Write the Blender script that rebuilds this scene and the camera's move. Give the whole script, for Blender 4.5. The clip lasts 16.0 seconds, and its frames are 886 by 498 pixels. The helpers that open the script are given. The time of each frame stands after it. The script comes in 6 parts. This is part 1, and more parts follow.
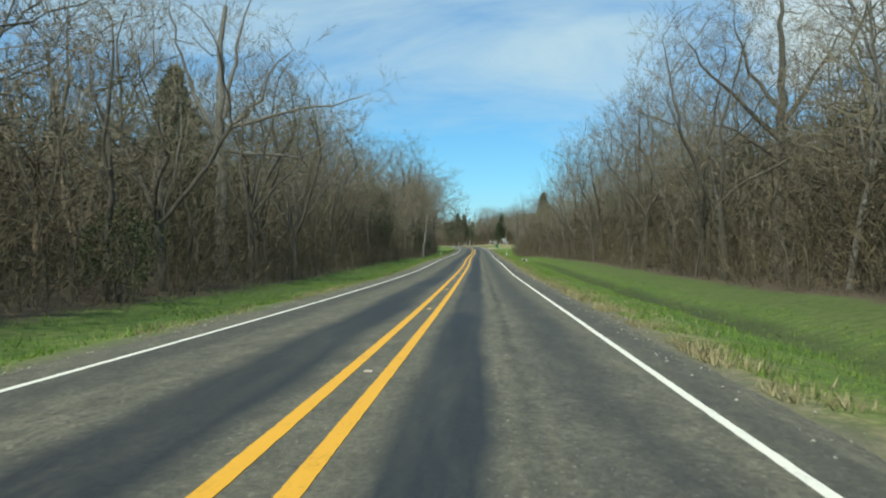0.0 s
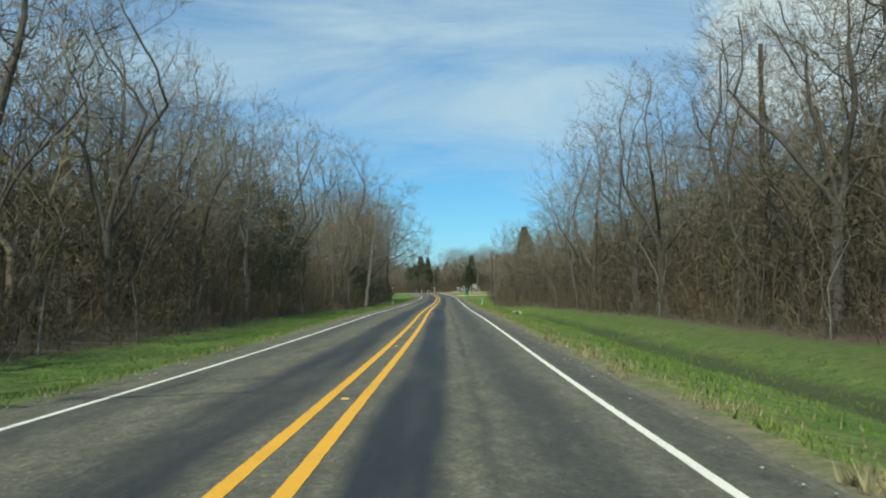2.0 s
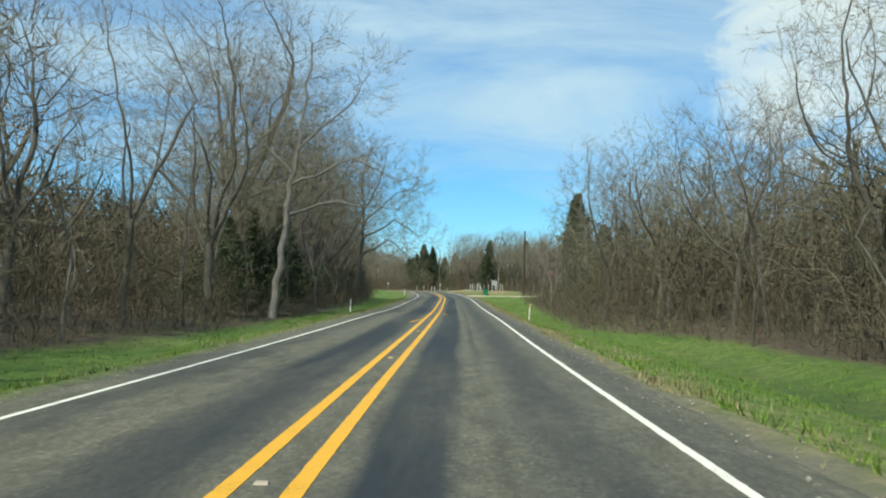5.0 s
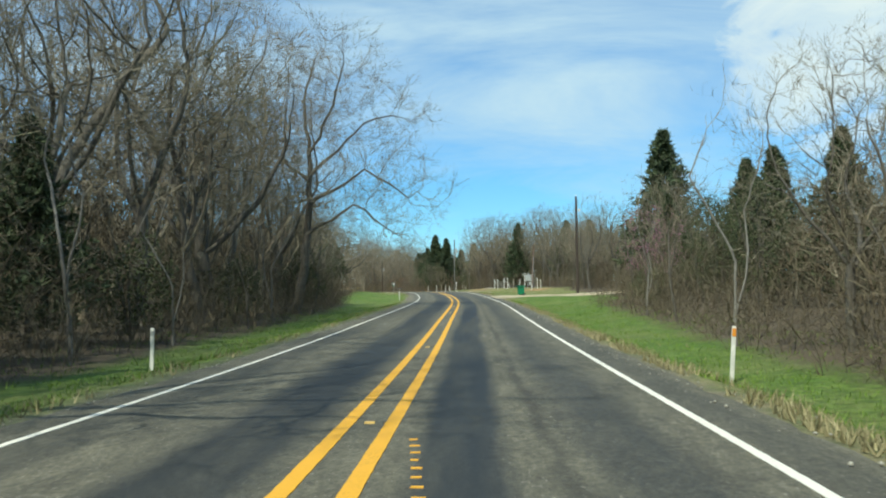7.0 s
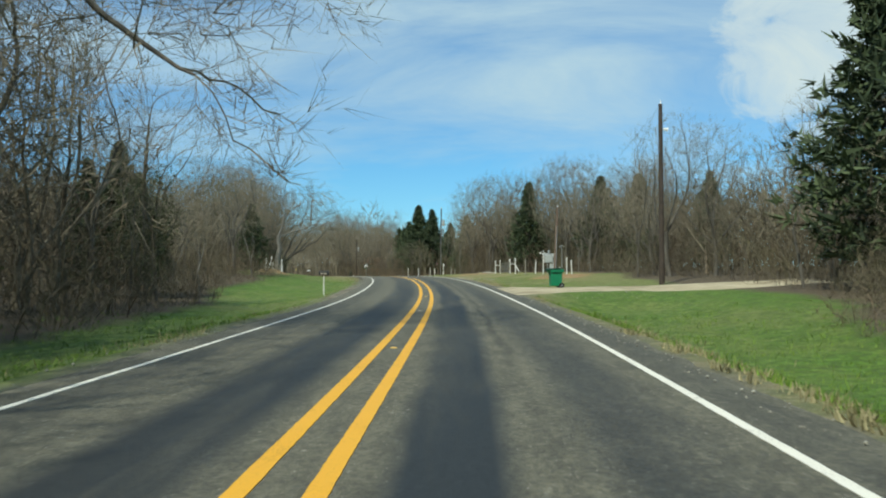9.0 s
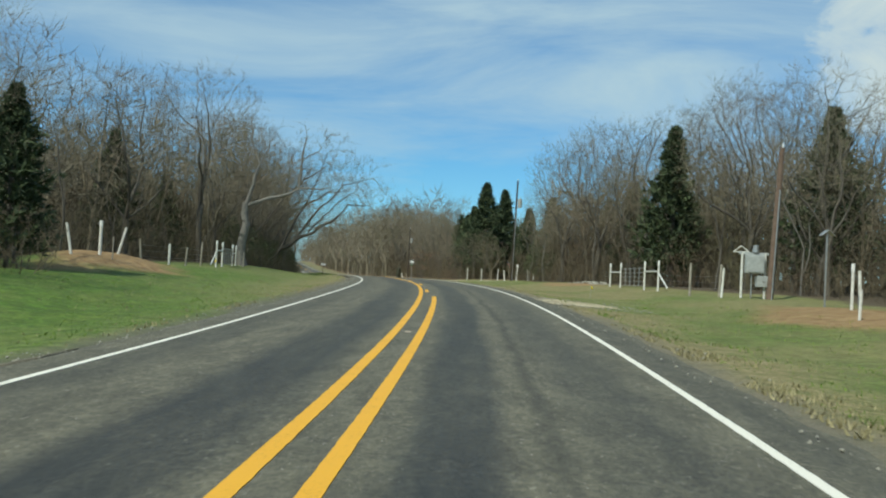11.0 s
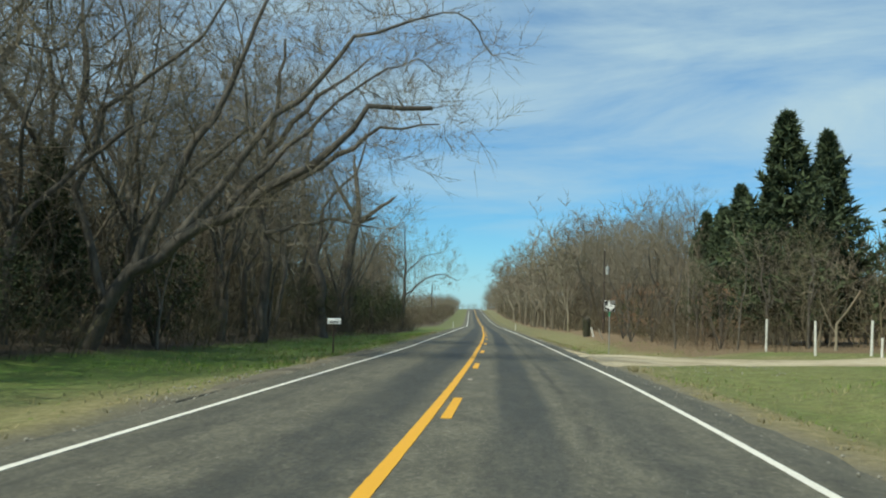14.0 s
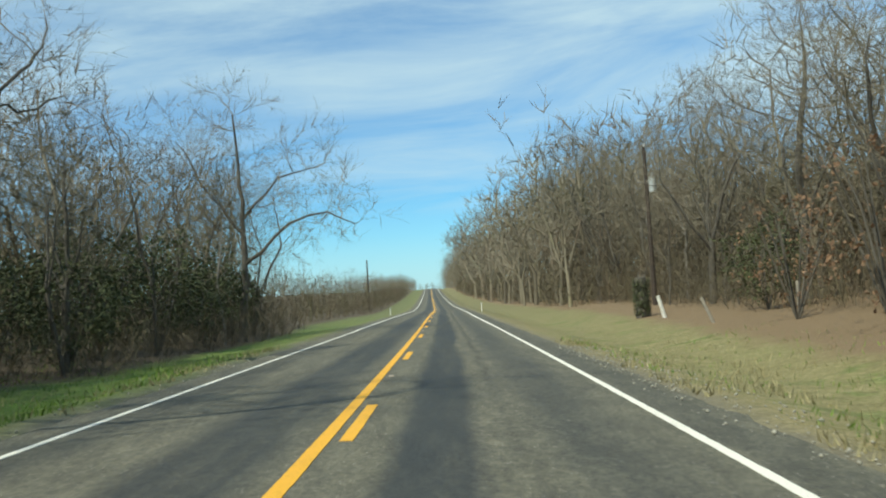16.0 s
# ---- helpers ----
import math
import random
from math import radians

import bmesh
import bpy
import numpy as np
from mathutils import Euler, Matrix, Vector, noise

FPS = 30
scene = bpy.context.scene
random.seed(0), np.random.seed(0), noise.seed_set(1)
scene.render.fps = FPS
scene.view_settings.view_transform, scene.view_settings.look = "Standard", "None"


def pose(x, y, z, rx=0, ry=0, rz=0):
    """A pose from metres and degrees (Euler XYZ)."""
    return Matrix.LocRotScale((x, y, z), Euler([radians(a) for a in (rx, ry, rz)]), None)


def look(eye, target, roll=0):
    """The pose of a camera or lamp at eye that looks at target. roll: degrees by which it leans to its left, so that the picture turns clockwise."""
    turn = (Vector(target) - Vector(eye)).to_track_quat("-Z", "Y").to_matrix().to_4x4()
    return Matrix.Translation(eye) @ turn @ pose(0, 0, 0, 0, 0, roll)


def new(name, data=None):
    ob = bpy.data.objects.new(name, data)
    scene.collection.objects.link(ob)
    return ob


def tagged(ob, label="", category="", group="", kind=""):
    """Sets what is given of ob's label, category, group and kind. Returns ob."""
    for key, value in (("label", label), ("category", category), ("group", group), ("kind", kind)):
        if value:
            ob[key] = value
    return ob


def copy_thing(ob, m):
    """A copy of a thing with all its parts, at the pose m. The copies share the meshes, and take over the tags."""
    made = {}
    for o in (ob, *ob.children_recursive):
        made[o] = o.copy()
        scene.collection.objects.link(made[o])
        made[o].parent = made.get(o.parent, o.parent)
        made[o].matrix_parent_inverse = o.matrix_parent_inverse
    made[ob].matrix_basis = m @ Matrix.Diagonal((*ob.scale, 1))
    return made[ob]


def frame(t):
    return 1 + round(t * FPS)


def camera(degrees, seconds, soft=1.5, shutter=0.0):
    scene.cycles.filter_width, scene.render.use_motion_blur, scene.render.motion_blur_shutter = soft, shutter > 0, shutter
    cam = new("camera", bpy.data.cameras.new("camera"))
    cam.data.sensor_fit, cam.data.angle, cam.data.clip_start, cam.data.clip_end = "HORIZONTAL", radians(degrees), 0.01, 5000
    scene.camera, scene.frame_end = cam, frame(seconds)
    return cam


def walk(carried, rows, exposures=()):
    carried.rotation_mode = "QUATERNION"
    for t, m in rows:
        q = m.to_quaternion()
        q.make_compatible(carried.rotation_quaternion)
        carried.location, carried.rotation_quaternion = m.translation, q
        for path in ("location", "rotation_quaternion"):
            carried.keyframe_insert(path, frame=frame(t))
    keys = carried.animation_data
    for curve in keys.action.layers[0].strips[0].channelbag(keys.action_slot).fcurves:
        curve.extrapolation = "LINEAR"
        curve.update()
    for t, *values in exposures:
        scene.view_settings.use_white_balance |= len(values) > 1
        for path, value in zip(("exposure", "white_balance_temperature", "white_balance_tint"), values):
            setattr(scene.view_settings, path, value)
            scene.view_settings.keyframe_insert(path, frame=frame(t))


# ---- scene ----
cam = camera(48.52, 16.0, soft=2.0, shutter=0.06)

# seconds, x, y, z, pitch, roll, yaw
PATH = [
    (0.0, 1.23, 0.00, 1.27, 0.31, -0.13, 2.31),
    (0.5, 1.28, 12.03, 1.24, 2.34, -0.37, 1.19),
    (1.0, 1.24, 24.51, 1.24, 3.41, 0.31, 0.60),
    (1.5, 1.15, 36.27, 1.27, 3.35, -0.31, 0.62),
    (2.0, 1.17, 47.05, 1.30, 3.15, 0.09, 0.36),
    (2.5, 1.15, 57.66, 1.36, 3.04, -0.04, 0.07),
    (3.0, 1.10, 69.21, 1.46, 3.30, -0.39, 0.57),
    (3.5, 1.11, 80.70, 1.61, 3.69, -0.86, 1.37),
    (4.0, 0.99, 91.61, 1.76, 2.81, -1.88, 1.11),
    (6.5, 0.67, 148.46, 2.37, 3.48, -0.11, 0.86),
    (7.0, 0.63, 159.59, 2.51, 3.03, 0.74, 1.96),
    (7.5, 0.59, 169.41, 2.61, 3.30, 0.04, 1.57),
    (8.0, 0.57, 179.93, 2.74, 3.00, 0.45, 0.89),
    (8.2, 0.53, 184.55, 2.81, 2.73, 0.68, 0.72),
    (10.3, 0.00, 234.00, 3.72, 1.78, -1.66, 3.78),
    (10.5, -0.13, 238.82, 3.82, 1.85, -1.72, 4.21),
    (11.0, -0.58, 250.60, 4.09, 1.88, -2.91, 5.79),
    (11.5, -1.23, 262.17, 4.38, 0.56, -4.00, 8.18),
    (12.0, -2.25, 273.81, 4.67, 0.04, -3.17, 10.16),
    (12.5, -3.72, 285.66, 4.92, 1.31, -2.18, 11.39),
    (13.0, -5.55, 297.86, 5.11, 3.04, -2.44, 13.22),
    (13.5, -7.76, 310.36, 5.26, 4.20, -2.33, 15.49),
    (14.0, -10.27, 322.73, 5.37, 4.16, -1.64, 17.24),
    (14.5, -13.07, 335.02, 5.46, 3.29, -2.23, 16.81),
    (15.0, -16.03, 347.51, 5.48, 2.58, -1.02, 16.35),
    (15.5, -19.14, 360.11, 5.47, 2.37, 1.65, 15.99),
    (16.0, -22.39, 372.94, 5.49, 3.04, 3.67, 14.98),

]
EXPOSURE = [(0, 0.1), (0.5, 0.2), (1.0, 0.0), (2.0, 0.0), (3.0, 0.0), (3.5, -0.05), (4.0, 0.15), (6.5, 0.25), (7.0, 0.25), (7.5, 0.25), (8.0, 0.0), (10.5, 0.05), (11.0, -0.1), (11.5, -0.08), (12.0, -0.02), (13.0, 0.08), (14.0, 0.0), (14.5, 0.12), (15.0, 0.05), (15.5, 0.18), (16.0, 0.22)]
walk(cam, [(t, pose(x, y, z, 90 + p, r, w)) for t, x, y, z, p, r, w in PATH], [(t, e, 6580 + max(0, t - 12) * 60, -5) for t, e in EXPOSURE])

# ---- light ----
SUN_AZIMUTH = 153.0     # degrees anticlockwise from the first stretch of road: from behind, on the left
SUN_HEIGHT = 47.0
sun_way = Vector((-math.sin(radians(SUN_AZIMUTH)) * math.cos(radians(SUN_HEIGHT)),
                  math.cos(radians(SUN_AZIMUTH)) * math.cos(radians(SUN_HEIGHT)), math.sin(radians(SUN_HEIGHT))))
sun = new("sun", bpy.data.lights.new("sun", "SUN"))
sun.data.energy, sun.data.angle, sun.data.color = 4.0, radians(0.6), (1.0, 0.94, 0.85)
sun.matrix_world = look(sun_way * 100, (0, 0, 0))


class Nodes:
    """Short hand for node trees."""

    def __init__(self, tree):
        self.tree = tree
        tree.nodes.clear()

    def add(self, kind, operation="", use_clamp=False, data_type="", blend_type="", uv_map="", **values):
        n = self.tree.nodes.new(kind)
        if operation:
            n.operation = operation
        if use_clamp:
            n.use_clamp = True
        if data_type:
            n.data_type, n.blend_type = data_type, blend_type
        if uv_map:
            n.uv_map = uv_map
        for k, v in values.items():
            key = k[2:]
            self.put(n.inputs[int(key) if key.isdigit() else key.replace("_", " ")], v)
        return n

    def put(self, socket, v):
        if isinstance(v, bpy.types.NodeSocket):
            self.tree.links.new(v, socket)
        elif isinstance(v, bpy.types.Node):
            self.tree.links.new(v.outputs[0], socket)
        elif isinstance(v, (tuple, list)) and len(v) == 3 and len(socket.default_value) == 4:
            socket.default_value = (*v, 1)
        else:
            socket.default_value = v

    def math(self, op, a, b=0.0, clamp=False):
        n = self.add("ShaderNodeMath", operation=op, use_clamp=clamp)
        self.put(n.inputs[0], a)
        self.put(n.inputs[1], b)
        return n.outputs[0]

    def noise(self, vector, scale, detail=4.0, rough=0.6, distortion=0.0):
        n = self.add("ShaderNodeTexNoise", i_Scale=scale, i_Detail=detail, i_Roughness=rough, i_Distortion=distortion)
        if vector is not None:
            self.put(n.inputs["Vector"], vector)
        return n.outputs["Fac"]

    def ramp(self, fac, stops, mode="LINEAR"):
        n = self.add("ShaderNodeValToRGB")
        n.color_ramp.interpolation = mode
        while len(n.color_ramp.elements) < len(stops):
            n.color_ramp.elements.new(0.5)
        for e, (at_, c) in zip(n.color_ramp.elements, stops):
            e.position = at_
            e.color = (c, c, c, 1) if isinstance(c, (int, float)) else (*c, 1)
        self.put(n.inputs[0], fac)
        return n.outputs[0]

    def mix(self, fac, a, b, mode="MIX"):
        n = self.add("ShaderNodeMix", data_type="RGBA", blend_type=mode)
        self.put(n.inputs[0], fac)
        self.put(n.inputs[6], a)
        self.put(n.inputs[7], b)
        return n.outputs[2]

    def scaled(self, vector, s):
        n = self.add("ShaderNodeMapping")
        n.inputs["Scale"].default_value = s
        self.put(n.inputs["Vector"], vector)
        return n.outputs[0]


def make_world():
    world = bpy.data.worlds.new("sky")
    scene.world = world
    world.use_nodes = True
    N = Nodes(world.node_tree)
    sky = N.add("ShaderNodeTexSky")
    sky.sky_type, sky.sun_disc = "NISHITA", False
    sky.sun_elevation, sky.sun_rotation = radians(SUN_HEIGHT), radians(-SUN_AZIMUTH)
    sky.air_density, sky.dust_density, sky.ozone_density = 1.0, 0.0, 4.0
    way = N.add("ShaderNodeTexCoord").outputs["Generated"]
    # clouds lie on a flat layer: the way is divided by its height
    sep = N.add("ShaderNodeSeparateXYZ", i_0=way)
    up = N.math("MAXIMUM", sep.outputs[2], 0.0)
    deep = N.math("ADD", up, 0.22)
    flat = N.add("ShaderNodeCombineXYZ", i_0=N.math("DIVIDE", sep.outputs[0], deep), i_1=N.math("DIVIDE", sep.outputs[1], deep))
    streak = N.noise(N.scaled(flat, (0.8, 1.5, 1)), 1.3, 8, 0.62, 0.6)
    big = N.noise(N.scaled(flat, (1.0, 1.2, 1)), 0.45, 4, 0.5, 0.3)
    both = N.math("ADD", N.math("MULTIPLY", streak, 0.6), N.math("MULTIPLY", big, 0.45))
    # thin veil that thickens upwards, with blue gaps
    both = N.math("ADD", both, N.ramp(up, [(0.06, -0.0), (0.12, 0.06), (0.26, 0.15), (0.6, 0.12)]))
    both = N.math("SUBTRACT", both, N.ramp(up, [(0.02, 0.22), (0.13, 0.0)]))
    veil = N.ramp(both, [(0.50, 0.0), (0.63, 0.42), (0.76, 0.92)])
    # one bright heap of cloud over the wood on the right
    heap_way = N.add("ShaderNodeVectorMath", operation="DOT_PRODUCT", i_0=way, i_1=(0.352, 0.904, 0.244))
    puff = N.noise(N.scaled(way, (1, 1, 1.8)), 8.0, 8, 0.66, 0.8)
    heap_ = N.math("ADD", N.math("MULTIPLY", N.math("SUBTRACT", heap_way.outputs["Value"], 0.9955), 45.0), N.math("SUBTRACT", puff, 0.42))
    cumulus = N.ramp(heap_, [(0.0, 0.0), (0.10, 0.55), (0.32, 0.95)])
    blue = N.mix(1.0, sky.outputs[0], (0.52, 0.85, 1.12), "MULTIPLY")
    colour = N.mix(veil, blue, (4.85, 6.1, 7.4))
    colour = N.mix(N.ramp(up, [(0.0, 0.75), (0.07, 0.0)]), colour, (3.9, 5.6, 7.4))
    colour = N.mix(cumulus, colour, (6.4, 6.9, 7.4))
    back = N.add("ShaderNodeBackground", i_Color=colour, i_Strength=0.108)
    N.add("ShaderNodeOutputWorld", i_Surface=back.outputs[0])


make_world()


# ---- materials ----
def material(name, build, rough=0.8, metal=0.0):
    """build(N, where) returns colour, bump height or None, bump size."""
    m = bpy.data.materials.new(name)
    m.use_nodes = True
    N = Nodes(m.node_tree)
    shader = N.add("ShaderNodeBsdfPrincipled", i_Roughness=rough, i_Metallic=metal)
    geo = N.add("ShaderNodeNewGeometry")
    got = build(N, geo.outputs["Position"])
    N.put(shader.inputs["Base Color"], got[0])
    if len(got) > 1 and got[1] is not None:
        b = N.add("ShaderNodeBump", i_Strength=0.6, i_Distance=got[2])
        N.put(b.inputs["Height"], got[1])
        N.put(shader.inputs["Normal"], b.outputs[0])
    if len(got) > 3:
        N.put(shader.inputs["Roughness"], got[3])
    N.add("ShaderNodeOutputMaterial", i_Surface=shader.outputs[0])
    return m


def plain(name, colour, rough=0.7, metal=0.0, wear=0.25, scale=9.0):
    def build(N, w):
        n = N.noise(w, scale, 5, 0.65)
        fine = N.noise(w, scale * 9, 3, 0.6)
        dark = tuple(c * (1 - wear) for c in colour)
        light = tuple(min(1, c * (1 + wear * 0.6)) for c in colour)
        c = N.mix(N.ramp(n, [(0.3, 0.0), (0.7, 1.0)]), dark, light)
        return N.mix(N.math("MULTIPLY", fine, wear), c, dark), fine, 0.004
    return material(name, build, rough, metal)


def along(N):
    """The way along the road and across it, in metres, from the sheet's own map."""
    uv = N.add("ShaderNodeUVMap", uv_map="along")
    sep = N.add("ShaderNodeSeparateXYZ", i_0=uv.outputs[0])
    return uv.outputs[0], sep.outputs[0], sep.outputs[1]


def band(N, u, middle, half, soft):
    """One inside middle +- half, falling to zero over soft."""
    d = N.math("ABSOLUTE", N.math("SUBTRACT", u, middle))
    return N.math("SUBTRACT", 1.0, N.math("DIVIDE", N.math("SUBTRACT", d, half), soft, ), clamp=True)


def asphalt_build(N, w):
    uv, s, u = along(N)
    wob = N.math("MULTIPLY", N.math("SUBTRACT", N.noise(N.scaled(uv, (0.10, 0.3, 1)), 1.0, 4, 0.6), 0.5), 0.55)
    uu = N.math("ADD", u, wob)
    tar = 0.0
    for middle, half, soft, much in ((0.90, 0.27, 0.20, 1.0), (2.28, 0.18, 0.40, 0.62), (-1.02, 0.32, 0.35, 0.95), (-2.72, 0.15, 0.35, 0.45), (3.45, 0.15, 0.2, 0.35)):
        tar = N.math("MAXIMUM", tar, N.math("MULTIPLY", band(N, uu, middle, half, soft), much))
    tar = N.math("MULTIPLY", tar, N.ramp(N.noise(N.scaled(uv, (0.06, 0.9, 1)), 1.0, 5, 0.65), [(0.33, 0.50), (0.55, 1.0)]))
    tar = N.math("MULTIPLY", tar, N.ramp(N.math("DIVIDE", s, 1000.0), [(0.24, 1.0), (0.28, 0.55), (0.33, 0.55), (0.36, 0.8)]))
    chips = N.noise(w, 60.0, 3, 0.85)
    pebble = N.noise(w, 19.0, 4, 0.8)
    mottle = N.noise(N.scaled(uv, (0.30, 1.0, 1)), 2.6, 6, 0.75)
    base = N.ramp(mottle, [(0.30, (0.085, 0.079, 0.055)), (0.50, (0.158, 0.147, 0.102)), (0.70, (0.255, 0.235, 0.160))])
    coarse = N.noise(N.scaled(uv, (0.7, 1.0, 1)), 8.0, 5, 0.85)
    base = N.mix(N.ramp(coarse, [(0.36, 0.42), (0.54, 0.0)]), base, (0.045, 0.043, 0.037))
    base = N.mix(N.ramp(coarse, [(0.55, 0.0), (0.70, 0.55)]), base, (0.30, 0.285, 0.24))
    base = N.mix(N.ramp(pebble, [(0.40, 0.65), (0.56, 0.0)]), base, (0.045, 0.043, 0.038))
    base = N.mix(N.ramp(chips, [(0.57, 0.0), (0.72, 0.7)]), base, (0.30, 0.285, 0.245))
    loose = N.noise(w, 24.0, 2, 0.5)
    base = N.mix(N.ramp(loose, [(0.68, 0.0), (0.73, 0.8)]), base, (0.46, 0.43, 0.35))
    smooth = N.ramp(pebble, [(0.35, (0.011, 0.0135, 0.0160)), (0.62, (0.027, 0.030, 0.031)), (0.78, (0.062, 0.064, 0.064))])
    colour = N.mix(tar, base, smooth)
    # a crack sealed along the lane
    cr = N.math("ADD", u, N.math("MULTIPLY", N.math("SUBTRACT", N.noise(N.scaled(uv, (0.25, 0.0, 1)), 1.0, 4, 0.7), 0.5), 0.5))
    crack = N.math("MULTIPLY", band(N, cr, 1.62, 0.02, 0.10), N.ramp(N.noise(N.scaled(uv, (0.05, 0.0, 1)), 1.0, 2), [(0.35, 0.15), (0.55, 0.8)]))
    colour = N.mix(N.math("MULTIPLY", crack, 0.6), colour, (0.022, 0.022, 0.022))
    rough = N.math("SUBTRACT", 0.88, N.math("MULTIPLY", tar, 0.20))
    return colour, N.math("ADD", chips, N.math("MULTIPLY", pebble, 1.2)), 0.015, rough


def ground_build(N, w):
    uv, s, u = along(N)
    au = N.math("ABSOLUTE", u)
    wob = N.math("SUBTRACT", N.noise(w, 0.35, 6, 0.7), 0.5)
    patch = N.noise(w, 0.13, 5, 0.6)
    clump = N.noise(w, 2.3, 5, 0.75)
    blade = N.noise(w, 11.0, 4, 0.8)
    fine = N.noise(w, 45.0, 2, 0.7)
    green = N.ramp(blade, [(0.3, (0.056, 0.115, 0.010)), (0.5, (0.108, 0.220, 0.018)), (0.7, (0.195, 0.320, 0.045))])
    green = N.mix(N.ramp(clump, [(0.42, 0.7), (0.56, 0.0)]), green, (0.062, 0.100, 0.016))
    green = N.mix(N.ramp(N.noise(N.scaled(uv, (0.35, 1.0, 1)), 0.9, 5, 0.7), [(0.44, 0.0), (0.62, 0.45)]), green, N.ramp(blade, [(0.3, (0.10, 0.13, 0.020)), (0.7, (0.26, 0.31, 0.065))]))
    green = N.mix(N.ramp(N.noise(w, 5.0, 4, 0.8, 0.5), [(0.46, 0.0), (0.60, 0.7)]), green, N.ramp(blade, [(0.3, (0.030, 0.055, 0.010)), (0.7, (0.090, 0.135, 0.022))]))
    straw = N.ramp(N.math("ADD", N.math("MULTIPLY", blade, 0.6), N.math("MULTIPLY", clump, 0.4)), [(0.34, (0.12, 0.105, 0.038)), (0.5, (0.27, 0.22, 0.10)), (0.64, (0.46, 0.38, 0.21))])
    dry = N.mix(N.ramp(fine, [(0.4, 0.0), (0.7, 0.5)]), straw, (0.25, 0.23, 0.11))
    edge = N.math("ADD", au, N.math("MULTIPLY", wob, 3.4))
    sk = N.math("DIVIDE", s, 1000.0)
    right_side = N.ramp(N.math("ADD", N.math("DIVIDE", u, 40.0), 0.5), [(0.45, 0.0), (0.55, 1.0)])
    later = N.mix(right_side, N.ramp(sk, [(0.284, 0.0), (0.302, 0.40), (0.330, 0.5), (0.350, 0.12)]), N.ramp(sk, [(0.244, 0.0), (0.256, 0.6), (0.302, 1.0), (0.326, 0.9), (0.338, 0.6), (0.352, 0.5), (0.364, 1.0), (0.45, 0.8)]))
    nearness = N.ramp(N.math("DIVIDE", edge, 10.0), [(0.42, 1.0), (0.60, 0.0)])
    nearness = N.math("MULTIPLY", nearness, N.ramp(N.math("ADD", N.math("DIVIDE", u, 40.0), 0.5), [(0.45, 0.45), (0.55, 1.0)]))
    thin = N.math("ADD", N.math("MULTIPLY", nearness, N.ramp(clump, [(0.40, 0.25), (0.58, 0.95)])), N.math("MULTIPLY", later, N.ramp(patch, [(0.36, 0.20), (0.55, 0.90)])), clamp=True)
    speck = N.ramp(N.math("ADD", N.math("MULTIPLY", patch, 0.6), N.math("MULTIPLY", clump, 0.5)), [(0.52, 0.0), (0.66, 0.8)])
    thin = N.math("MAXIMUM", thin, N.math("MULTIPLY", speck, 0.40))
    worn = N.math("MULTIPLY", N.ramp(N.math("DIVIDE", edge, 10.0), [(0.46, 1.0), (0.86, 0.0)]), N.ramp(sk, [(0.270, 0.0), (0.286, 0.9), (0.338, 0.9), (0.352, 0.0)]))
    thin = N.math("MAXIMUM", thin, worn)
    tawny = N.math("MULTIPLY", N.math("MULTIPLY", right_side, N.ramp(sk, [(0.370, 0.0), (0.386, 0.9)])), N.ramp(N.noise(w, 0.5, 4, 0.7), [(0.34, 0.35), (0.50, 1.0)]))
    thin = N.math("MAXIMUM", thin, tawny)
    colour = N.mix(thin, green, dry)
    # the bottom of the ditch: wet soil, and its shade put into the colour
    ditch = N.math("MULTIPLY", band(N, N.math("ADD", u, wob), 8.75, 0.40, 0.6), N.ramp(N.math("DIVIDE", s, 1000.0), [(0.005, 0.0), (0.03, 1.0), (0.12, 1.0), (0.15, 0.0)]))
    unmown = N.math("MULTIPLY", N.ramp(N.math("DIVIDE", N.math("ADD", u, N.math("MULTIPLY", wob, 2.0)), 20.0), [(0.45, 0.0), (0.53, 0.75)]), N.ramp(sk, [(0.12, 1.0), (0.15, 0.0)]))
    colour = N.mix(unmown, colour, N.ramp(N.math("ADD", N.math("MULTIPLY", blade, 0.5), N.math("MULTIPLY", clump, 0.5)), [(0.36, (0.040, 0.062, 0.014)), (0.50, (0.090, 0.125, 0.026)), (0.64, (0.165, 0.165, 0.060))]))
    colour = N.mix(N.math("MULTIPLY", ditch, 0.9), colour, N.ramp(blade, [(0.3, (0.022, 0.028, 0.010)), (0.7, (0.075, 0.095, 0.028))]))
    # withered grass far along the road
    colour = N.mix(N.ramp(sk, [(0.40, 0.0), (0.50, 0.65)]), colour, N.ramp(blade, [(0.3, (0.10, 0.095, 0.040)), (0.7, (0.23, 0.21, 0.11))]))
    # reddish bare earth on the heap and by the pole
    e1 = N.math("ADD", N.math("MULTIPLY", N.math("ABSOLUTE", N.math("SUBTRACT", s, 287.0)), 0.10), N.math("MULTIPLY", N.math("ABSOLUTE", N.math("ADD", u, 11.6)), 0.30))
    e2 = N.math("ADD", N.math("MULTIPLY", N.math("ABSOLUTE", N.math("SUBTRACT", s, 275.5)), 0.12), N.math("MULTIPLY", N.math("ABSOLUTE", N.math("SUBTRACT", u, 11.0)), 0.30))
    e3 = N.math("ADD", N.math("MULTIPLY", N.math("ABSOLUTE", N.math("SUBTRACT", s, 318.0)), 0.11), N.math("MULTIPLY", N.math("ABSOLUTE", N.math("SUBTRACT", u, 11.5)), 0.36))
    bare = N.ramp(N.math("ADD", N.math("MINIMUM", N.math("MINIMUM", e1, e2), e3), N.math("MULTIPLY", wob, 0.9)), [(0.55, 0.9), (1.0, 0.0)])
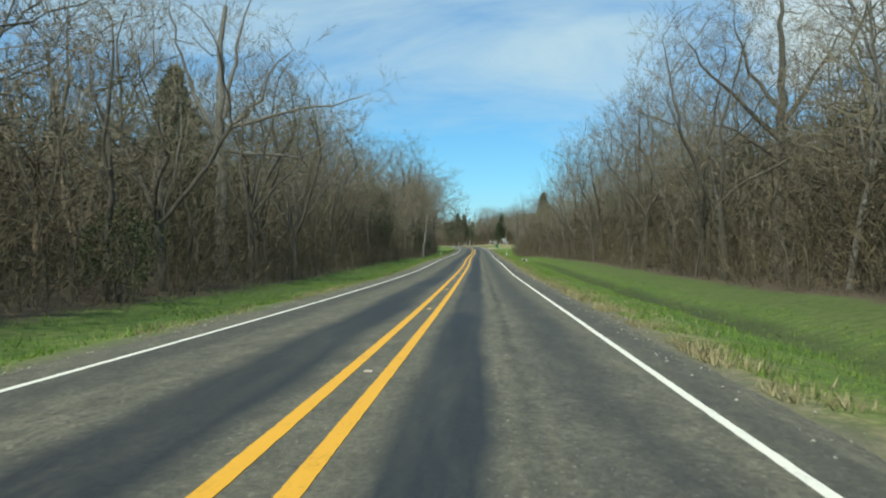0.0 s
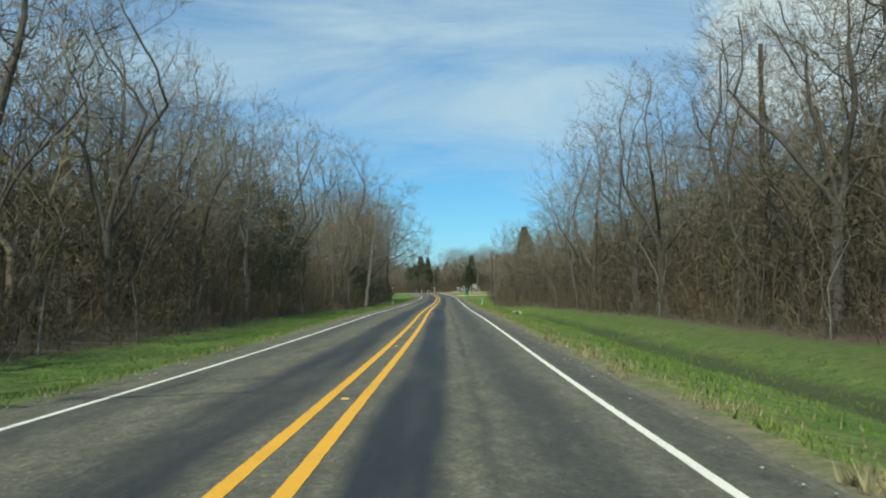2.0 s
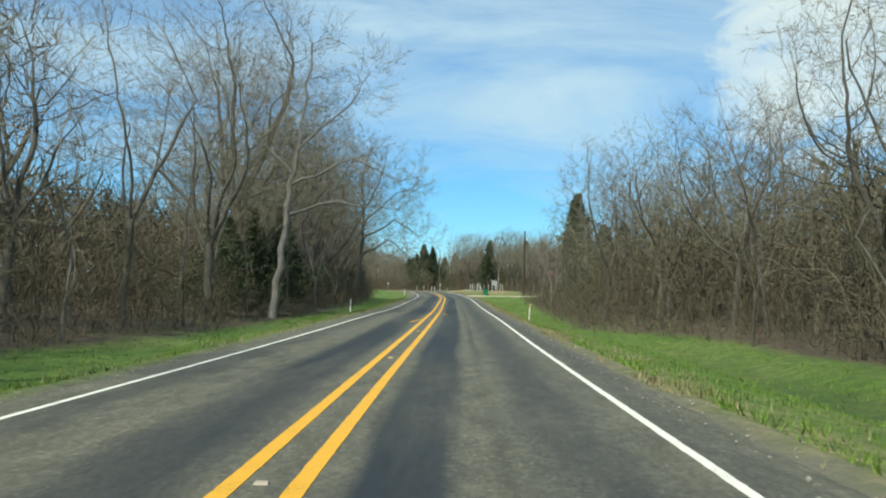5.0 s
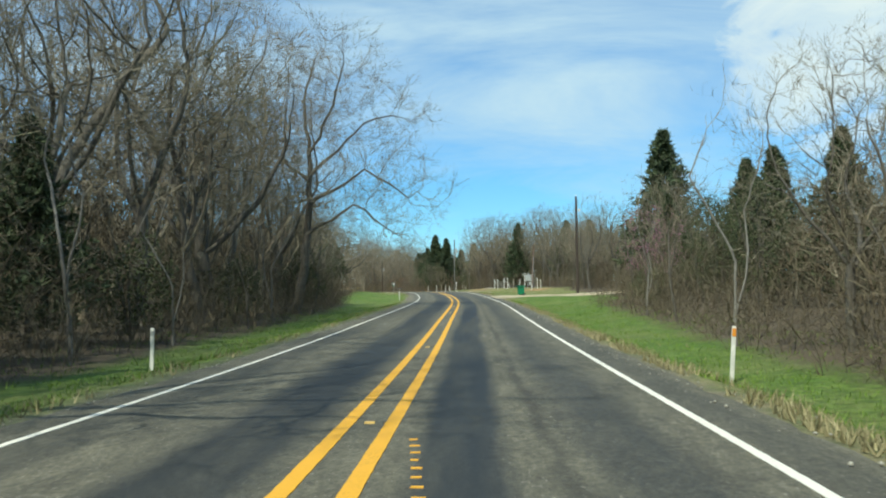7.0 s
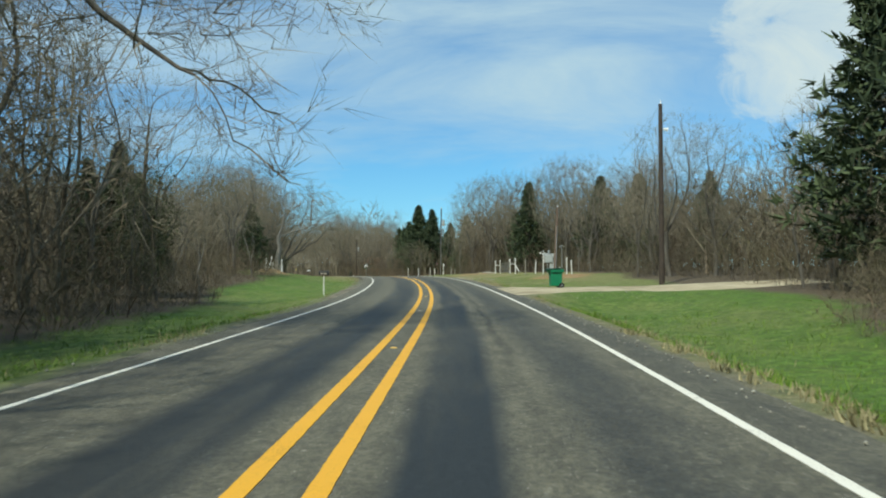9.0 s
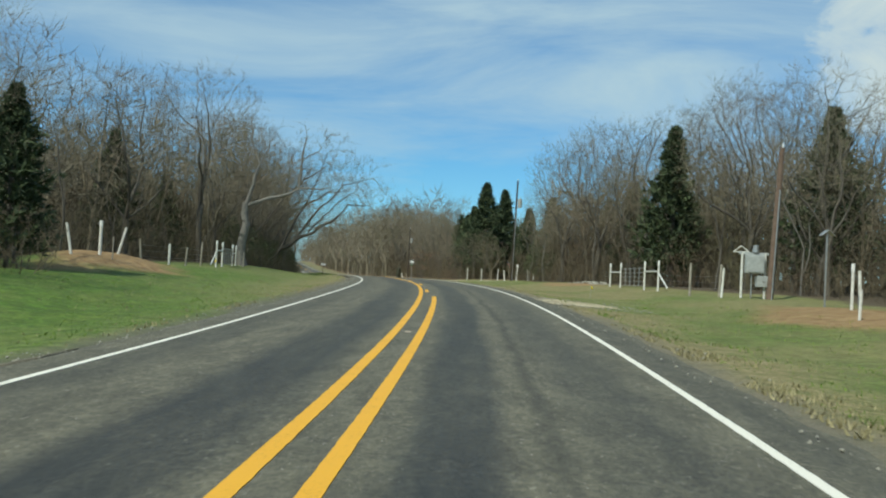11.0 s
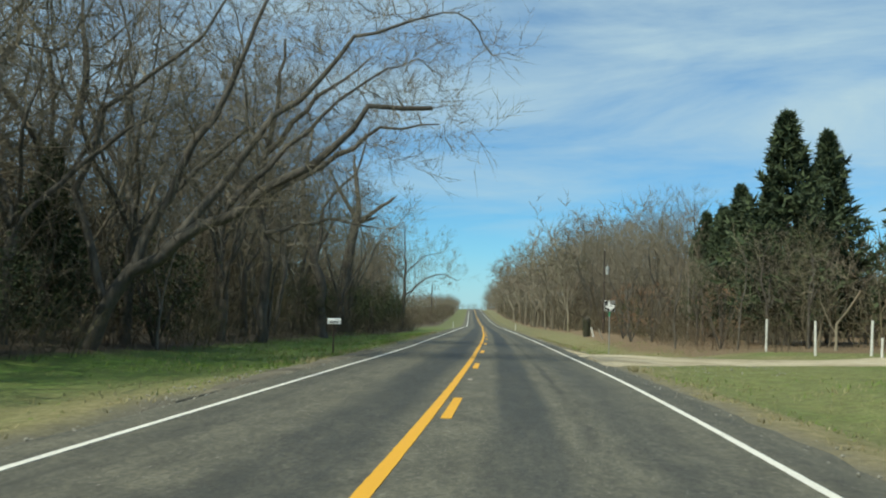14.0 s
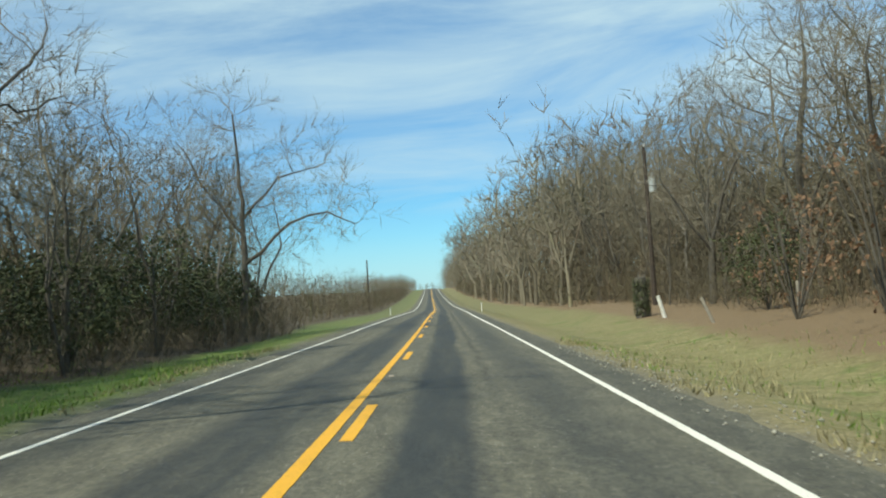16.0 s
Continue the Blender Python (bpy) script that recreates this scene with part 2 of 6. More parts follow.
    colour = N.mix(bare, colour, N.ramp(clump, [(0.3, (0.21, 0.110, 0.048)), (0.7, (0.48, 0.31, 0.155))]))
    # gravel right beside the pavement
    gravel = N.ramp(fine, [(0.3, (0.085, 0.078, 0.062)), (0.7, (0.24, 0.215, 0.17))])
    grav = N.ramp(N.math("DIVIDE", N.math("ADD", au, N.math("MULTIPLY", wob, 1.3)), 10.0), [(0.39, 1.0), (0.45, 0.0)])
    colour = N.mix(N.math("MULTIPLY", grav, 0.85), colour, gravel)
    # dead leaves under the trees
    litter = N.ramp(fine, [(0.25, (0.050, 0.038, 0.024)), (0.5, (0.105, 0.080, 0.050)), (0.8, (0.24, 0.175, 0.11))])
    litter = N.mix(N.math("MULTIPLY", right_side, N.ramp(sk, [(0.358, 0.0), (0.368, 0.7)])), litter, N.ramp(fine, [(0.25, (0.11, 0.072, 0.038)), (0.5, (0.27, 0.180, 0.095)), (0.8, (0.46, 0.33, 0.19))]))
    rim_left = N.ramp(sk, [(0.0, 0.475), (0.13, 0.475), (0.158, 0.39), (0.175, 0.40), (0.20, 0.41), (0.245, 0.465), (0.258, 0.575), (0.268, 0.49), (0.284, 0.72),
                           (0.318, 0.70), (0.345, 0.525), (0.394, 0.45), (0.404, 0.38), (0.425, 0.38), (0.45, 0.47)])
    rim_right = N.ramp(sk, [(0.0, 0.675), (0.12, 0.625), (0.148, 0.55), (0.162, 0.38), (0.175, 0.40), (0.20, 0.445), (0.225, 0.485), (0.233, 0.675), (0.262, 0.62),
                            (0.275, 0.80), (0.318, 0.675), (0.347, 0.675), (0.349, 0.95), (0.363, 0.95), (0.366, 0.46), (0.385, 0.42), (0.43, 0.50)])
    rim = N.math("MULTIPLY", N.mix(right_side, rim_left, rim_right), 20.0)
    wood = N.ramp(N.math("ADD", N.math("DIVIDE", N.math("SUBTRACT", N.math("ADD", au, N.math("MULTIPLY", wob, 2.4)), rim), 10.0), 0.5), [(0.44, 0.0), (0.54, 1.0)])
    colour = N.mix(wood, colour, litter)
    return colour, N.math("ADD", blade, N.math("ADD", clump, N.math("MULTIPLY", fine, 0.5))), 0.10


def bark_build(dark, light):
    def build(N, w):
        stretch = N.scaled(w, (1, 1, 0.18))
        rough = N.noise(stretch, 14.0, 5, 0.7)
        big = N.noise(w, 0.9, 3, 0.6)
        rnd = N.add("ShaderNodeObjectInfo").outputs["Random"]
        c = N.ramp(rough, [(0.3, dark), (0.7, light)])
        c = N.mix(N.ramp(big, [(0.50, 0.0), (0.78, 0.35)]), c, (0.27, 0.255, 0.225))
        c = N.mix(N.math("MULTIPLY", rnd, 0.35), c, dark)
        return c, rough, 0.03
    return build


def twig_build(dark, light):
    def build(N, w):
        isl = N.add("ShaderNodeNewGeometry").outputs["Random Per Island"]
        c = N.mix(isl, dark, light)
        # stands of different wood: greyer, more olive, rustier
        c = N.mix(N.ramp(N.noise(w, 0.16, 3), [(0.54, 0.0), (0.66, 0.6)]), c, N.mix(isl, (0.060, 0.060, 0.022), (0.170, 0.160, 0.066)))
        c = N.mix(N.ramp(N.noise(N.scaled(w, (1, 1, 0.6)), 0.21, 3), [(0.54, 0.0), (0.66, 0.6)]), c, N.mix(isl, (0.095, 0.060, 0.040), (0.230, 0.155, 0.105)))
        return (c,)
    return build


def leaf_build(dark, light):
    def build(N, w):
        isl = N.add("ShaderNodeNewGeometry").outputs["Random Per Island"]
        big = N.noise(w, 0.8, 2)
        c = N.mix(N.math("MULTIPLY", isl, N.math("ADD", big, 0.4), clamp=True), dark, light)
        return (c,)
    return build


ASPHALT = material("asphalt", asphalt_build, 0.85)
GROUND = material("grass_ground", ground_build, 0.95)
BARK = material("bark", bark_build((0.050, 0.043, 0.034), (0.165, 0.148, 0.122)), 0.9)
BARK_PALE = material("pale_bark", bark_build((0.11, 0.10, 0.088), (0.30, 0.285, 0.255)), 0.9)
TWIG = material("twig", twig_build((0.102, 0.085, 0.060), (0.290, 0.250, 0.178)), 0.85)
BRUSH = material("brush_stems", twig_build((0.054, 0.044, 0.028), (0.170, 0.141, 0.091)), 0.9)
CEDAR = material("cedar_foliage", leaf_build((0.022, 0.036, 0.016), (0.090, 0.120, 0.050)), 0.8)
SHRUB = material("evergreen_leaf", leaf_build((0.030, 0.040, 0.013), (0.085, 0.100, 0.036)), 0.7)
RUSSET = material("withered_leaf", leaf_build((0.11, 0.062, 0.034), (0.28, 0.165, 0.095)), 0.8)
BLADE_G = material("grass_blade", leaf_build((0.072, 0.138, 0.014), (0.195, 0.295, 0.040)), 0.8)
BLADE_D = material("dry_blade", leaf_build((0.17, 0.15, 0.070), (0.42, 0.37, 0.21)), 0.9)


def worn_paint(colour):
    def build(N, w):
        worn = N.noise(w, 38.0, 4, 0.8)
        big = N.noise(w, 1.3, 3, 0.6)
        k = N.math("ADD", N.math("MULTIPLY", worn, 0.8), N.math("MULTIPLY", big, 0.3))
        c = N.mix(N.ramp(k, [(0.60, 0.0), (0.70, 0.75)]), colour, tuple(v * 0.45 for v in colour))
        return c, worn, 0.004
    return build


YELLOW = material("yellow_road_paint", worn_paint((0.80, 0.41, 0.030)), 0.7)
WHITE_LINE = material("white_road_paint", worn_paint((0.84, 0.80, 0.70)), 0.7)


# ---- the line of the road ----
BEND = [-0.13, 0.25, 0.01, -0.2, 0.43, 0.0, -0.54, -0.02, 0.25, 0.32, -0.29, 0.78, 1.59, 1.77, 2.17, 2.88,
        2.1, 0.91, 0.29, 0.09, 0.34, 0.16, -0.16, -0.08, 0.17, 0.26, 0.19, 0.08, 0.01, 0.0, 0.0]
RISE = [0.22, 0.01, -0.01, 0.02, 0.09, 0.33, 0.61, 0.8, 0.98, 1.26, 1.45, 1.83, 2.22, 2.56, 3.06, 3.57, 3.89, 4.09,
        4.24, 4.21, 4.27, 4.3, 4.33, 4.36, 4.38, 4.38, 4.38, 4.42, 4.55, 4.8, 5.1, 5.45, 5.8, 6.2, 6.6, 7.05, 7.5, 8.0,
        8.5, 9.0]
TILT = [-1.88, -0.08, 0.28, 1.12, 0.25, 0.64, 0.63, 0.83, 0.65, -0.89, -2.98]
SG = np.arange(-300.0, 2600.0, 1.0)
_psi = np.cumsum(np.interp(SG, np.arange(0, 601, 20.0), BEND, left=0, right=0) * 1e-3)
_psi -= np.interp(0, SG, _psi)
_x, _y = np.cumsum(-np.sin(_psi)), np.cumsum(np.cos(_psi))
_x -= np.interp(0, SG, _x)
_y -= np.interp(0, SG, _y)


def smoothed(a):
    return np.convolve(np.pad(a, 10, mode="edge"), np.ones(21) / 21, "valid")


_z = smoothed(np.interp(SG, [*np.arange(-20, 761, 20.0), 860, 1000, 1300, 2600], [*RISE, 11.5, 13.9, 14.4, 8.0]))
_b = smoothed(np.interp(SG, [*np.arange(0, 401, 40.0), 520], [*TILT, 0.0])) * 0.01


def centre(s):
    return (float(np.interp(s, SG, _x)), float(np.interp(s, SG, _y)), float(np.interp(s, SG, _z)), float(np.interp(s, SG, _psi)))


def step(a, b, v):
    t = min(1.0, max(0.0, (v - a) / (b - a)))
    return t * t * (3 - 2 * t)


RIGHT_EARLY = ([3.6, 4.4, 6.0, 7.5, 8.4, 9.2, 10.4, 13, 18, 40, 300], [0, -0.06, -0.28, -0.58, -0.82, -0.74, -0.36, -0.15, 0.0, 0.6, 2.0])
RIGHT_MID = ([3.6, 4.4, 6.0, 8.0, 10, 12, 18, 40, 300], [0, -0.08, -0.62, -0.50, -0.1, 0.1, 0.4, 1.0, 3.0])
RIGHT_YARD = ([3.6, 4.4, 6.0, 8.0, 10, 12, 18, 40, 300], [0, -0.03, -0.12, -0.10, 0.12, 0.32, 0.5, 1.0, 3.0])
RIGHT_LATE = ([3.6, 4.6, 6.0, 7.2, 9, 12, 18, 40, 300], [0, -0.08, -0.40, -0.42, -0.1, 0.25, 0.5, 1.0, 3.0])
LEFT_EARLY = ([3.3, 4.4, 6.0, 8.0, 10, 14, 40, 300], [0, -0.10, -0.38, -0.45, -0.3, 0.0, 0.5, 2.0])
LEFT_YARD = ([3.3, 4.4, 6.0, 8.0, 11, 14, 40, 300], [0, -0.05, -0.12, 0.05, 0.36, 0.5, 1.0, 3.0])
LEFT_LATE = ([3.3, 4.4, 6.0, 8.0, 11, 14, 40, 300], [0, -0.06, -0.22, -0.25, 0.0, 0.2, 0.8, 3.0])


def verge(s, u):
    """Height of the ground over the road's middle line."""
    def part_of(p):
        return float(np.interp(abs(u), p[0], p[1]))
    if u > 0:
        h = part_of(RIGHT_EARLY)
        for a, b, p in ((140, 165, RIGHT_MID), (238, 252, RIGHT_YARD), (312, 335, RIGHT_LATE)):
            k = step(a, b, s)
            h = h * (1 - k) + part_of(p) * k
    else:
        h = part_of(LEFT_EARLY)
        for a, b, p in ((250, 275, LEFT_YARD), (325, 345, LEFT_LATE)):
            k = step(a, b, s)
            h = h * (1 - k) + part_of(p) * k
    # the drives fill the ditch
    if u > 0:
        for a, b in ((245.8, 251.6), (355.0, 360.2)):
            k = step(a - 7, a - 1, s) * step(b + 7, b + 1, s)
            h = h * (1 - k) + k * float(np.interp(u, [3.6, 12, 18, 40, 300], [0, 0.12, 0.4, 1.0, 3.0]))
    far = step(20, 60, abs(u))
    h += far * (noise.noise((s * 0.012, u * 0.012, 3.1)) * 2.0)
    near = step(3.9, 6.0, abs(u))
    h += near * (noise.noise((s * 0.5, u * 0.5, 7.7)) * 0.06 + noise.noise((s * 0.13, u * 0.16, 1.7)) * 0.10)
    # heap of reddish earth by the fence
    d = math.hypot((s - 287) / 6.5, (u + 12.2) / 2.6)
    h += 0.45 * step(1.0, 0.25, d) if d < 1 else 0
    return h


def bank(s, u):
    return float(np.interp(s, SG, _b)) * max(-4.5, min(4.5, u))


def place(s, u, lift=0.0, on_road=False):
    """The point on the ground at s metres along the road and u metres to its right."""
    x, y, z, psi = centre(s)
    h = bank(s, u) + (0 if on_road else verge(s, u))
    return Vector((x + u * math.cos(psi), y + u * math.sin(psi), z + h + lift))


def stand(s, u, turn=0.0, lift=0.0, size=1.0):
    """A pose on the ground, facing along the road, turned by degrees."""
    p = place(s, u, lift)
    return Matrix.Translation(p) @ Matrix.Rotation(centre(s)[3] + radians(turn), 4, "Z") @ Matrix.Scale(size, 4)


# ---- mesh helpers ----
def mesh_of(name, verts, faces, mat, smooth=False):
    me = bpy.data.meshes.new(name)
    me.from_pydata([tuple(v) for v in verts], [], faces)
    for m in (mat if isinstance(mat, (list, tuple)) else [mat]):
        me.materials.append(m)
    if smooth:
        me.polygons.foreach_set("use_smooth", np.ones(len(me.polygons), dtype=bool))
    me.update()
    return me


def part(name, data, parent=None, label="", at=None):
    """Links mesh data as one object under a thing."""
    ob = new(name, data)
    if parent is not None:
        ob.parent = parent
    if at is not None:
        ob.matrix_basis = at
    return tagged(ob, label)


def strip(name, s0, s1, u0, u1, lift, mat, grow=1.0, jag=0.0, seed=0):
    """A flat painted strip on the road, a few millimetres thick, with a slightly uneven rim."""
    rnd = random.Random(seed)
    n = max(2, int((s1 - s0) / grow) + 1)
    verts, faces = [], []
    for i in range(n):
        s = s0 + (s1 - s0) * i / (n - 1)
        sway = float(np.interp(s, [60, 88, 112, 140, 360, 378, 430], [0, 0.04, 0.04, 0, 0, 0.06, 0.06])) if abs(u0) < 0.4 else 0.0
        a, b = u0 + sway + rnd.uniform(-jag, jag), u1 + sway + rnd.uniform(-jag, jag)
        verts += [place(s, a, 0.0, True), place(s, a, lift, True), place(s, b, lift, True), place(s, b, 0.0, True)]
    for i in range(n - 1):
        k = 4 * i
        for j in range(3):
            faces.append((k + j, k + j + 1, k + 5 + j, k + 4 + j))
    faces += [(3, 2, 1, 0), (4 * n - 4, 4 * n - 3, 4 * n - 2, 4 * n - 1)]
    return mesh_of(name, verts, faces, mat)


def sheet(name, ss, us, height, mat):
    verts, faces, uvs = [], [], []
    for s in ss:
        for u in us:
            verts.append(height(s, u))
            uvs.append((s, u))
    w = len(us)
    for i in range(len(ss) - 1):
        for j in range(w - 1):
            k = i * w + j
            faces.append((k, k + 1, k + w + 1, k + w))
    me = mesh_of(name, verts, faces, mat, True)
    layer = me.uv_layers.new(name="along")
    index = np.empty(len(me.loops), dtype=np.int32)
    me.loops.foreach_get("vertex_index", index)
    layer.data.foreach_set("uv", np.array(uvs, dtype=np.float32)[index].ravel())
    return me


# ---- ground and road ----
def ground_height(s, u):
    p = place(s, max(-240, min(240, u)))
    if abs(u) > 240:
        p.x += (abs(u) - 240) * (1 if u > 0 else -1)
    if abs(u) < 4.2:
        p.z -= 0.16 * step(4.2, 3.6, abs(u))
    return p


SS = [*np.arange(-300, -20, 20.0), *np.arange(-20, 460, 1.0), *np.arange(460, 800, 5.0), *np.arange(800, 2600, 60.0)]
US = [-2500, -1200, -600, -300, -240, -160, -100, -60, -40, -30, -24, -20, -17, -15, -14, -13, -12, -11, -10, -9.2, -8.5, -7.8, -7.1, -6.5, -6, -5.5, -5, -4.6, -4.3, -4.0, -3.75, -3.4, -2, 0]
US = [float(v) for v in US] + [-float(v) for v in US[-2::-1]]
ground = tagged(new("ground", sheet("ground", SS, US, ground_height, GROUND)), "spring grass verge, ditch and leaf-strewn woodland floor", "ground", kind="structure")

RU = [-3.75, -3.55, -3.0, -2.4, -1.8, -1.2, -0.6, 0, 0.6, 1.2, 1.8, 2.4, 3.0, 3.55, 3.95]


def road_height(s, u):
    ragged = 0.10 * noise.noise((s * 0.7, u, 5.0)) + 0.07 * noise.noise((s * 2.3, u, 9.0)) if abs(u) > 3.6 else 0.0
    drop = -0.05 if abs(u) > 3.6 else 0.0
    return place(s, u + ragged, drop, True)


road = tagged(new("road", sheet("road", [*np.arange(-60, 420, 0.5), *np.arange(420, 1240, 4.0)], RU, road_height, ASPHALT)),
              "worn two-lane country road of grey chip-sealed asphalt with dark tar tracks", "road", kind="structure")


def paint_line(name, pieces, mat, label):
    for s0, s1, u0, u1, grow, seed in pieces:
        part(name, strip(name, s0, s1, u0, u1, 0.006, mat, grow, 0.004, seed), road, label)


paint_line("edge_line", [(-50, 420, -3.07, -2.985, 0.14, 1), (420, 1200, -3.16, -3.03, 4, 2)], WHITE_LINE, "solid white edge line")
paint_line("edge_line", [(-50, 420, 3.08, 3.17, 0.14, 3), (420, 1200, 3.06, 3.19, 4, 4)], WHITE_LINE, "solid white edge line")
paint_line("centre_line", [(-50, 420, -0.288, -0.152, 0.12, 5), (420, 1200, -0.295, -0.145, 4, 6)], YELLOW, "solid yellow centre line")
paint_line("centre_line", [(-50, 281.9, 0.152, 0.288, 0.12, 7)], YELLOW, "solid yellow no-passing line")
scraps = random.Random(6)
paint_line("paint_scrap", [(a, a + scraps.uniform(0.05, 0.13), -0.50 + 0.075 * (a - 154.3) - scraps.uniform(0.0, 0.09), -0.47 + 0.075 * (a - 154.3), 0.05, 60 + n)
                           for n, a in enumerate([152.6 + 0.21 * q + scraps.uniform(-0.06, 0.06) for q in range(26)])], YELLOW, "stray streak of yellow paint")
paint_line("paint_scrap", [(a, a + 0.05, 0.50 - 0.07 * (a - 167.3), 0.54 - 0.07 * (a - 167.3) + scraps.uniform(0, 0.05), 0.03, 90 + n)
                           for n, a in enumerate([165.6 + 0.34 * q for q in range(8)])], YELLOW, "stray streak of yellow paint")
paint_line("dash", [(286.4 + 12.192 * k, 289.45 + 12.192 * k, -0.06, 0.07, 0.12, 20 + k) for k in range(30)], YELLOW, "")


# ---- trees ----
UP = Vector((0, 0, 1))


class Wood:
    """Collects tubes and thin twigs into one mesh."""

    def __init__(self):
        self.v, self.f = [], []

    def tube(self, pts, radii, sides):
        k0 = len(self.v)
        d = (pts[-1] - pts[0]).normalized()
        a = d.orthogonal().normalized()
        b = d.cross(a)
        ring = [(math.cos(2 * math.pi * i / sides), math.sin(2 * math.pi * i / sides)) for i in range(sides)]
        for p, r in zip(pts, radii):
            for c, s_ in ring:
                self.v.append(p + a * (c * r) + b * (s_ * r))
        for j in range(len(pts) - 1):
            for i in range(sides):
                m = (i + 1) % sides
                self.f.append((k0 + j * sides + i, k0 + j * sides + m, k0 + (j + 1) * sides + m, k0 + (j + 1) * sides + i))

    def limb(self, pts, radii, sides):
        """A round limb that follows its bends."""
        k0 = len(self.v)
        ring = [(math.cos(2 * math.pi * i / sides), math.sin(2 * math.pi * i / sides)) for i in range(sides)]
        a = (pts[1] - pts[0]).orthogonal().normalized()
        for i, (p, r) in enumerate(zip(pts, radii)):
            d = (pts[min(i + 1, len(pts) - 1)] - pts[max(i - 1, 0)]).normalized()
            a = (a - d * a.dot(d))
            a = a.normalized() if a.length > 1e-4 else d.orthogonal().normalized()
            b = d.cross(a)
            for c, s_ in ring:
                self.v.append(p + a * (c * r) + b * (s_ * r))
        for j in range(len(pts) - 1):
            for i in range(sides):
                m = (i + 1) % sides
                self.f.append((k0 + j * sides + i, k0 + j * sides + m, k0 + (j + 1) * sides + m, k0 + (j + 1) * sides + i))

    def ribbon(self, pts, radii, rnd):
        """A thin branch, drawn to a point."""
        k0 = len(self.v)
        d = (pts[-1] - pts[0])
        a = d.cross(Vector((rnd.uniform(-1, 1), rnd.uniform(-1, 1), rnd.uniform(-1, 1))))
        a = a.normalized() if a.length > 1e-5 else d.orthogonal().normalized()
        for p, r in zip(pts[:-1], radii[:-1]):
            self.v += [p + a * r, p - a * r]
        self.v.append(pts[-1])
        n = len(pts) - 1
        for j in range(n - 1):
            k = k0 + 2 * j
            self.f.append((k, k + 1, k + 3, k + 2))
        k = k0 + 2 * (n - 1)
        self.f.append((k, k + 1, k + 2))

    def spike(self, p, q, r):
        k0 = len(self.v)
        d = q - p
        a = d.orthogonal().normalized() * r
        b = d.normalized().cross(a)
        self.v += [p + a, p - a * 0.5 + b * 0.87, p - a * 0.5 - b * 0.87, q]
        self.f += [(k0, k0 + 1, k0 + 3), (k0 + 1, k0 + 2, k0 + 3), (k0 + 2, k0, k0 + 3)]

    def hair(self, p, q, r):
        """A twig too fine to show its roundness."""
        k0 = len(self.v)
        d = q - p
        a = d.cross(Vector((math.sin(k0 * 1.7), math.cos(k0 * 2.3), math.sin(k0 * 0.9 + 1))))
        a = a.normalized() * r if a.length > 1e-6 else d.orthogonal().normalized() * r
        self.v += [p + a, p - a, q]
        self.f.append((k0, k0 + 1, k0 + 2))

    def leaf(self, p, d, side, length, width):
        """A small folded leaf: two triangles with a crease."""
        k0 = len(self.v)
        n = d.cross(side) * (width * 0.35)
        m = p + d * (length * 0.5)
        self.v += [p, m + side * width + n, p + d * length, m - side * width + n]
        self.f += [(k0, k0 + 1, k0 + 2), (k0, k0 + 2, k0 + 3)]

    def mesh(self, name, mat, smooth=False):
        return mesh_of(name, self.v, self.f, mat, smooth)


def any_way(rnd):
    while True:
        v = Vector((rnd.uniform(-1, 1), rnd.uniform(-1, 1), rnd.uniform(-1, 1)))
        if 0.05 < v.length < 1:
            return v.normalized()


def spread(rnd, d, angle):
    """A way that leans from d by an angle in degrees, to a chance side."""
    side = d.cross(any_way(rnd))
    side = side.normalized() if side.length > 1e-3 else d.orthogonal().normalized()
    a = radians(angle)
    return (d * math.cos(a) + side * math.sin(a)).normalized()


def twigs(T, rnd, p, d, length, r, sub):
    q = p + d * length
    T.hair(p, q, r)
    for _ in range(sub):
        t = rnd.uniform(0.15, 0.85)
        e = spread(rnd, d, rnd.uniform(18, 55))
        e = (e + UP * 0.2).normalized()
        T.hair(p + d * (length * t), p + d * (length * t) + e * (length * rnd.uniform(0.35, 0.8)), r * 0.85)


def colonise(seed, pts, parent, goals, size, kill, lift=0.10, wander=0.25, most=2600):
    """Grows branches from the given nodes towards the free places of a crown. Returns all nodes and whose child each is."""
    rng = np.random.default_rng(seed)
    P = np.array([tuple(p) for p in pts], dtype=float)
    parent = list(parent)
    far = np.full(len(goals), 1e9)
    who = np.zeros(len(goals), dtype=int)

    def meet(first, more):
        for i in range(0, len(more), 64):
            d = np.linalg.norm(goals[:, None, :] - more[None, i:i + 64, :], axis=2)
            j = d.argmin(1)
            m = d[np.arange(len(goals)), j]
            better = m < far
            far[better] = m[better]
            who[better] = first + i + j[better]
    meet(0, P)
    kids = np.zeros(most + 4000, dtype=int)
    free = far > kill
    for _ in range(220):
        use = free & (kids[who] < 3)
        if not use.any() or len(P) > most:
            break
        way = goals[use] - P[who[use]]
        way /= np.linalg.norm(way, axis=1)[:, None]
        total = np.zeros_like(P)
        np.add.at(total, who[use], way)
        nodes = np.unique(who[use])
        d = total[nodes]
        d /= np.linalg.norm(d, axis=1)[:, None] + 1e-9
        d = d + rng.normal(0, wander, d.shape)
        d[:, 2] += lift
        d /= np.linalg.norm(d, axis=1)[:, None] + 1e-9
        more = P[nodes] + d * size
        kids[nodes] += 1
        first = len(P)
        parent += [int(n) for n in nodes]
        P = np.concatenate([P, more])
        meet(first, more)
        free &= far > kill
    return P, parent


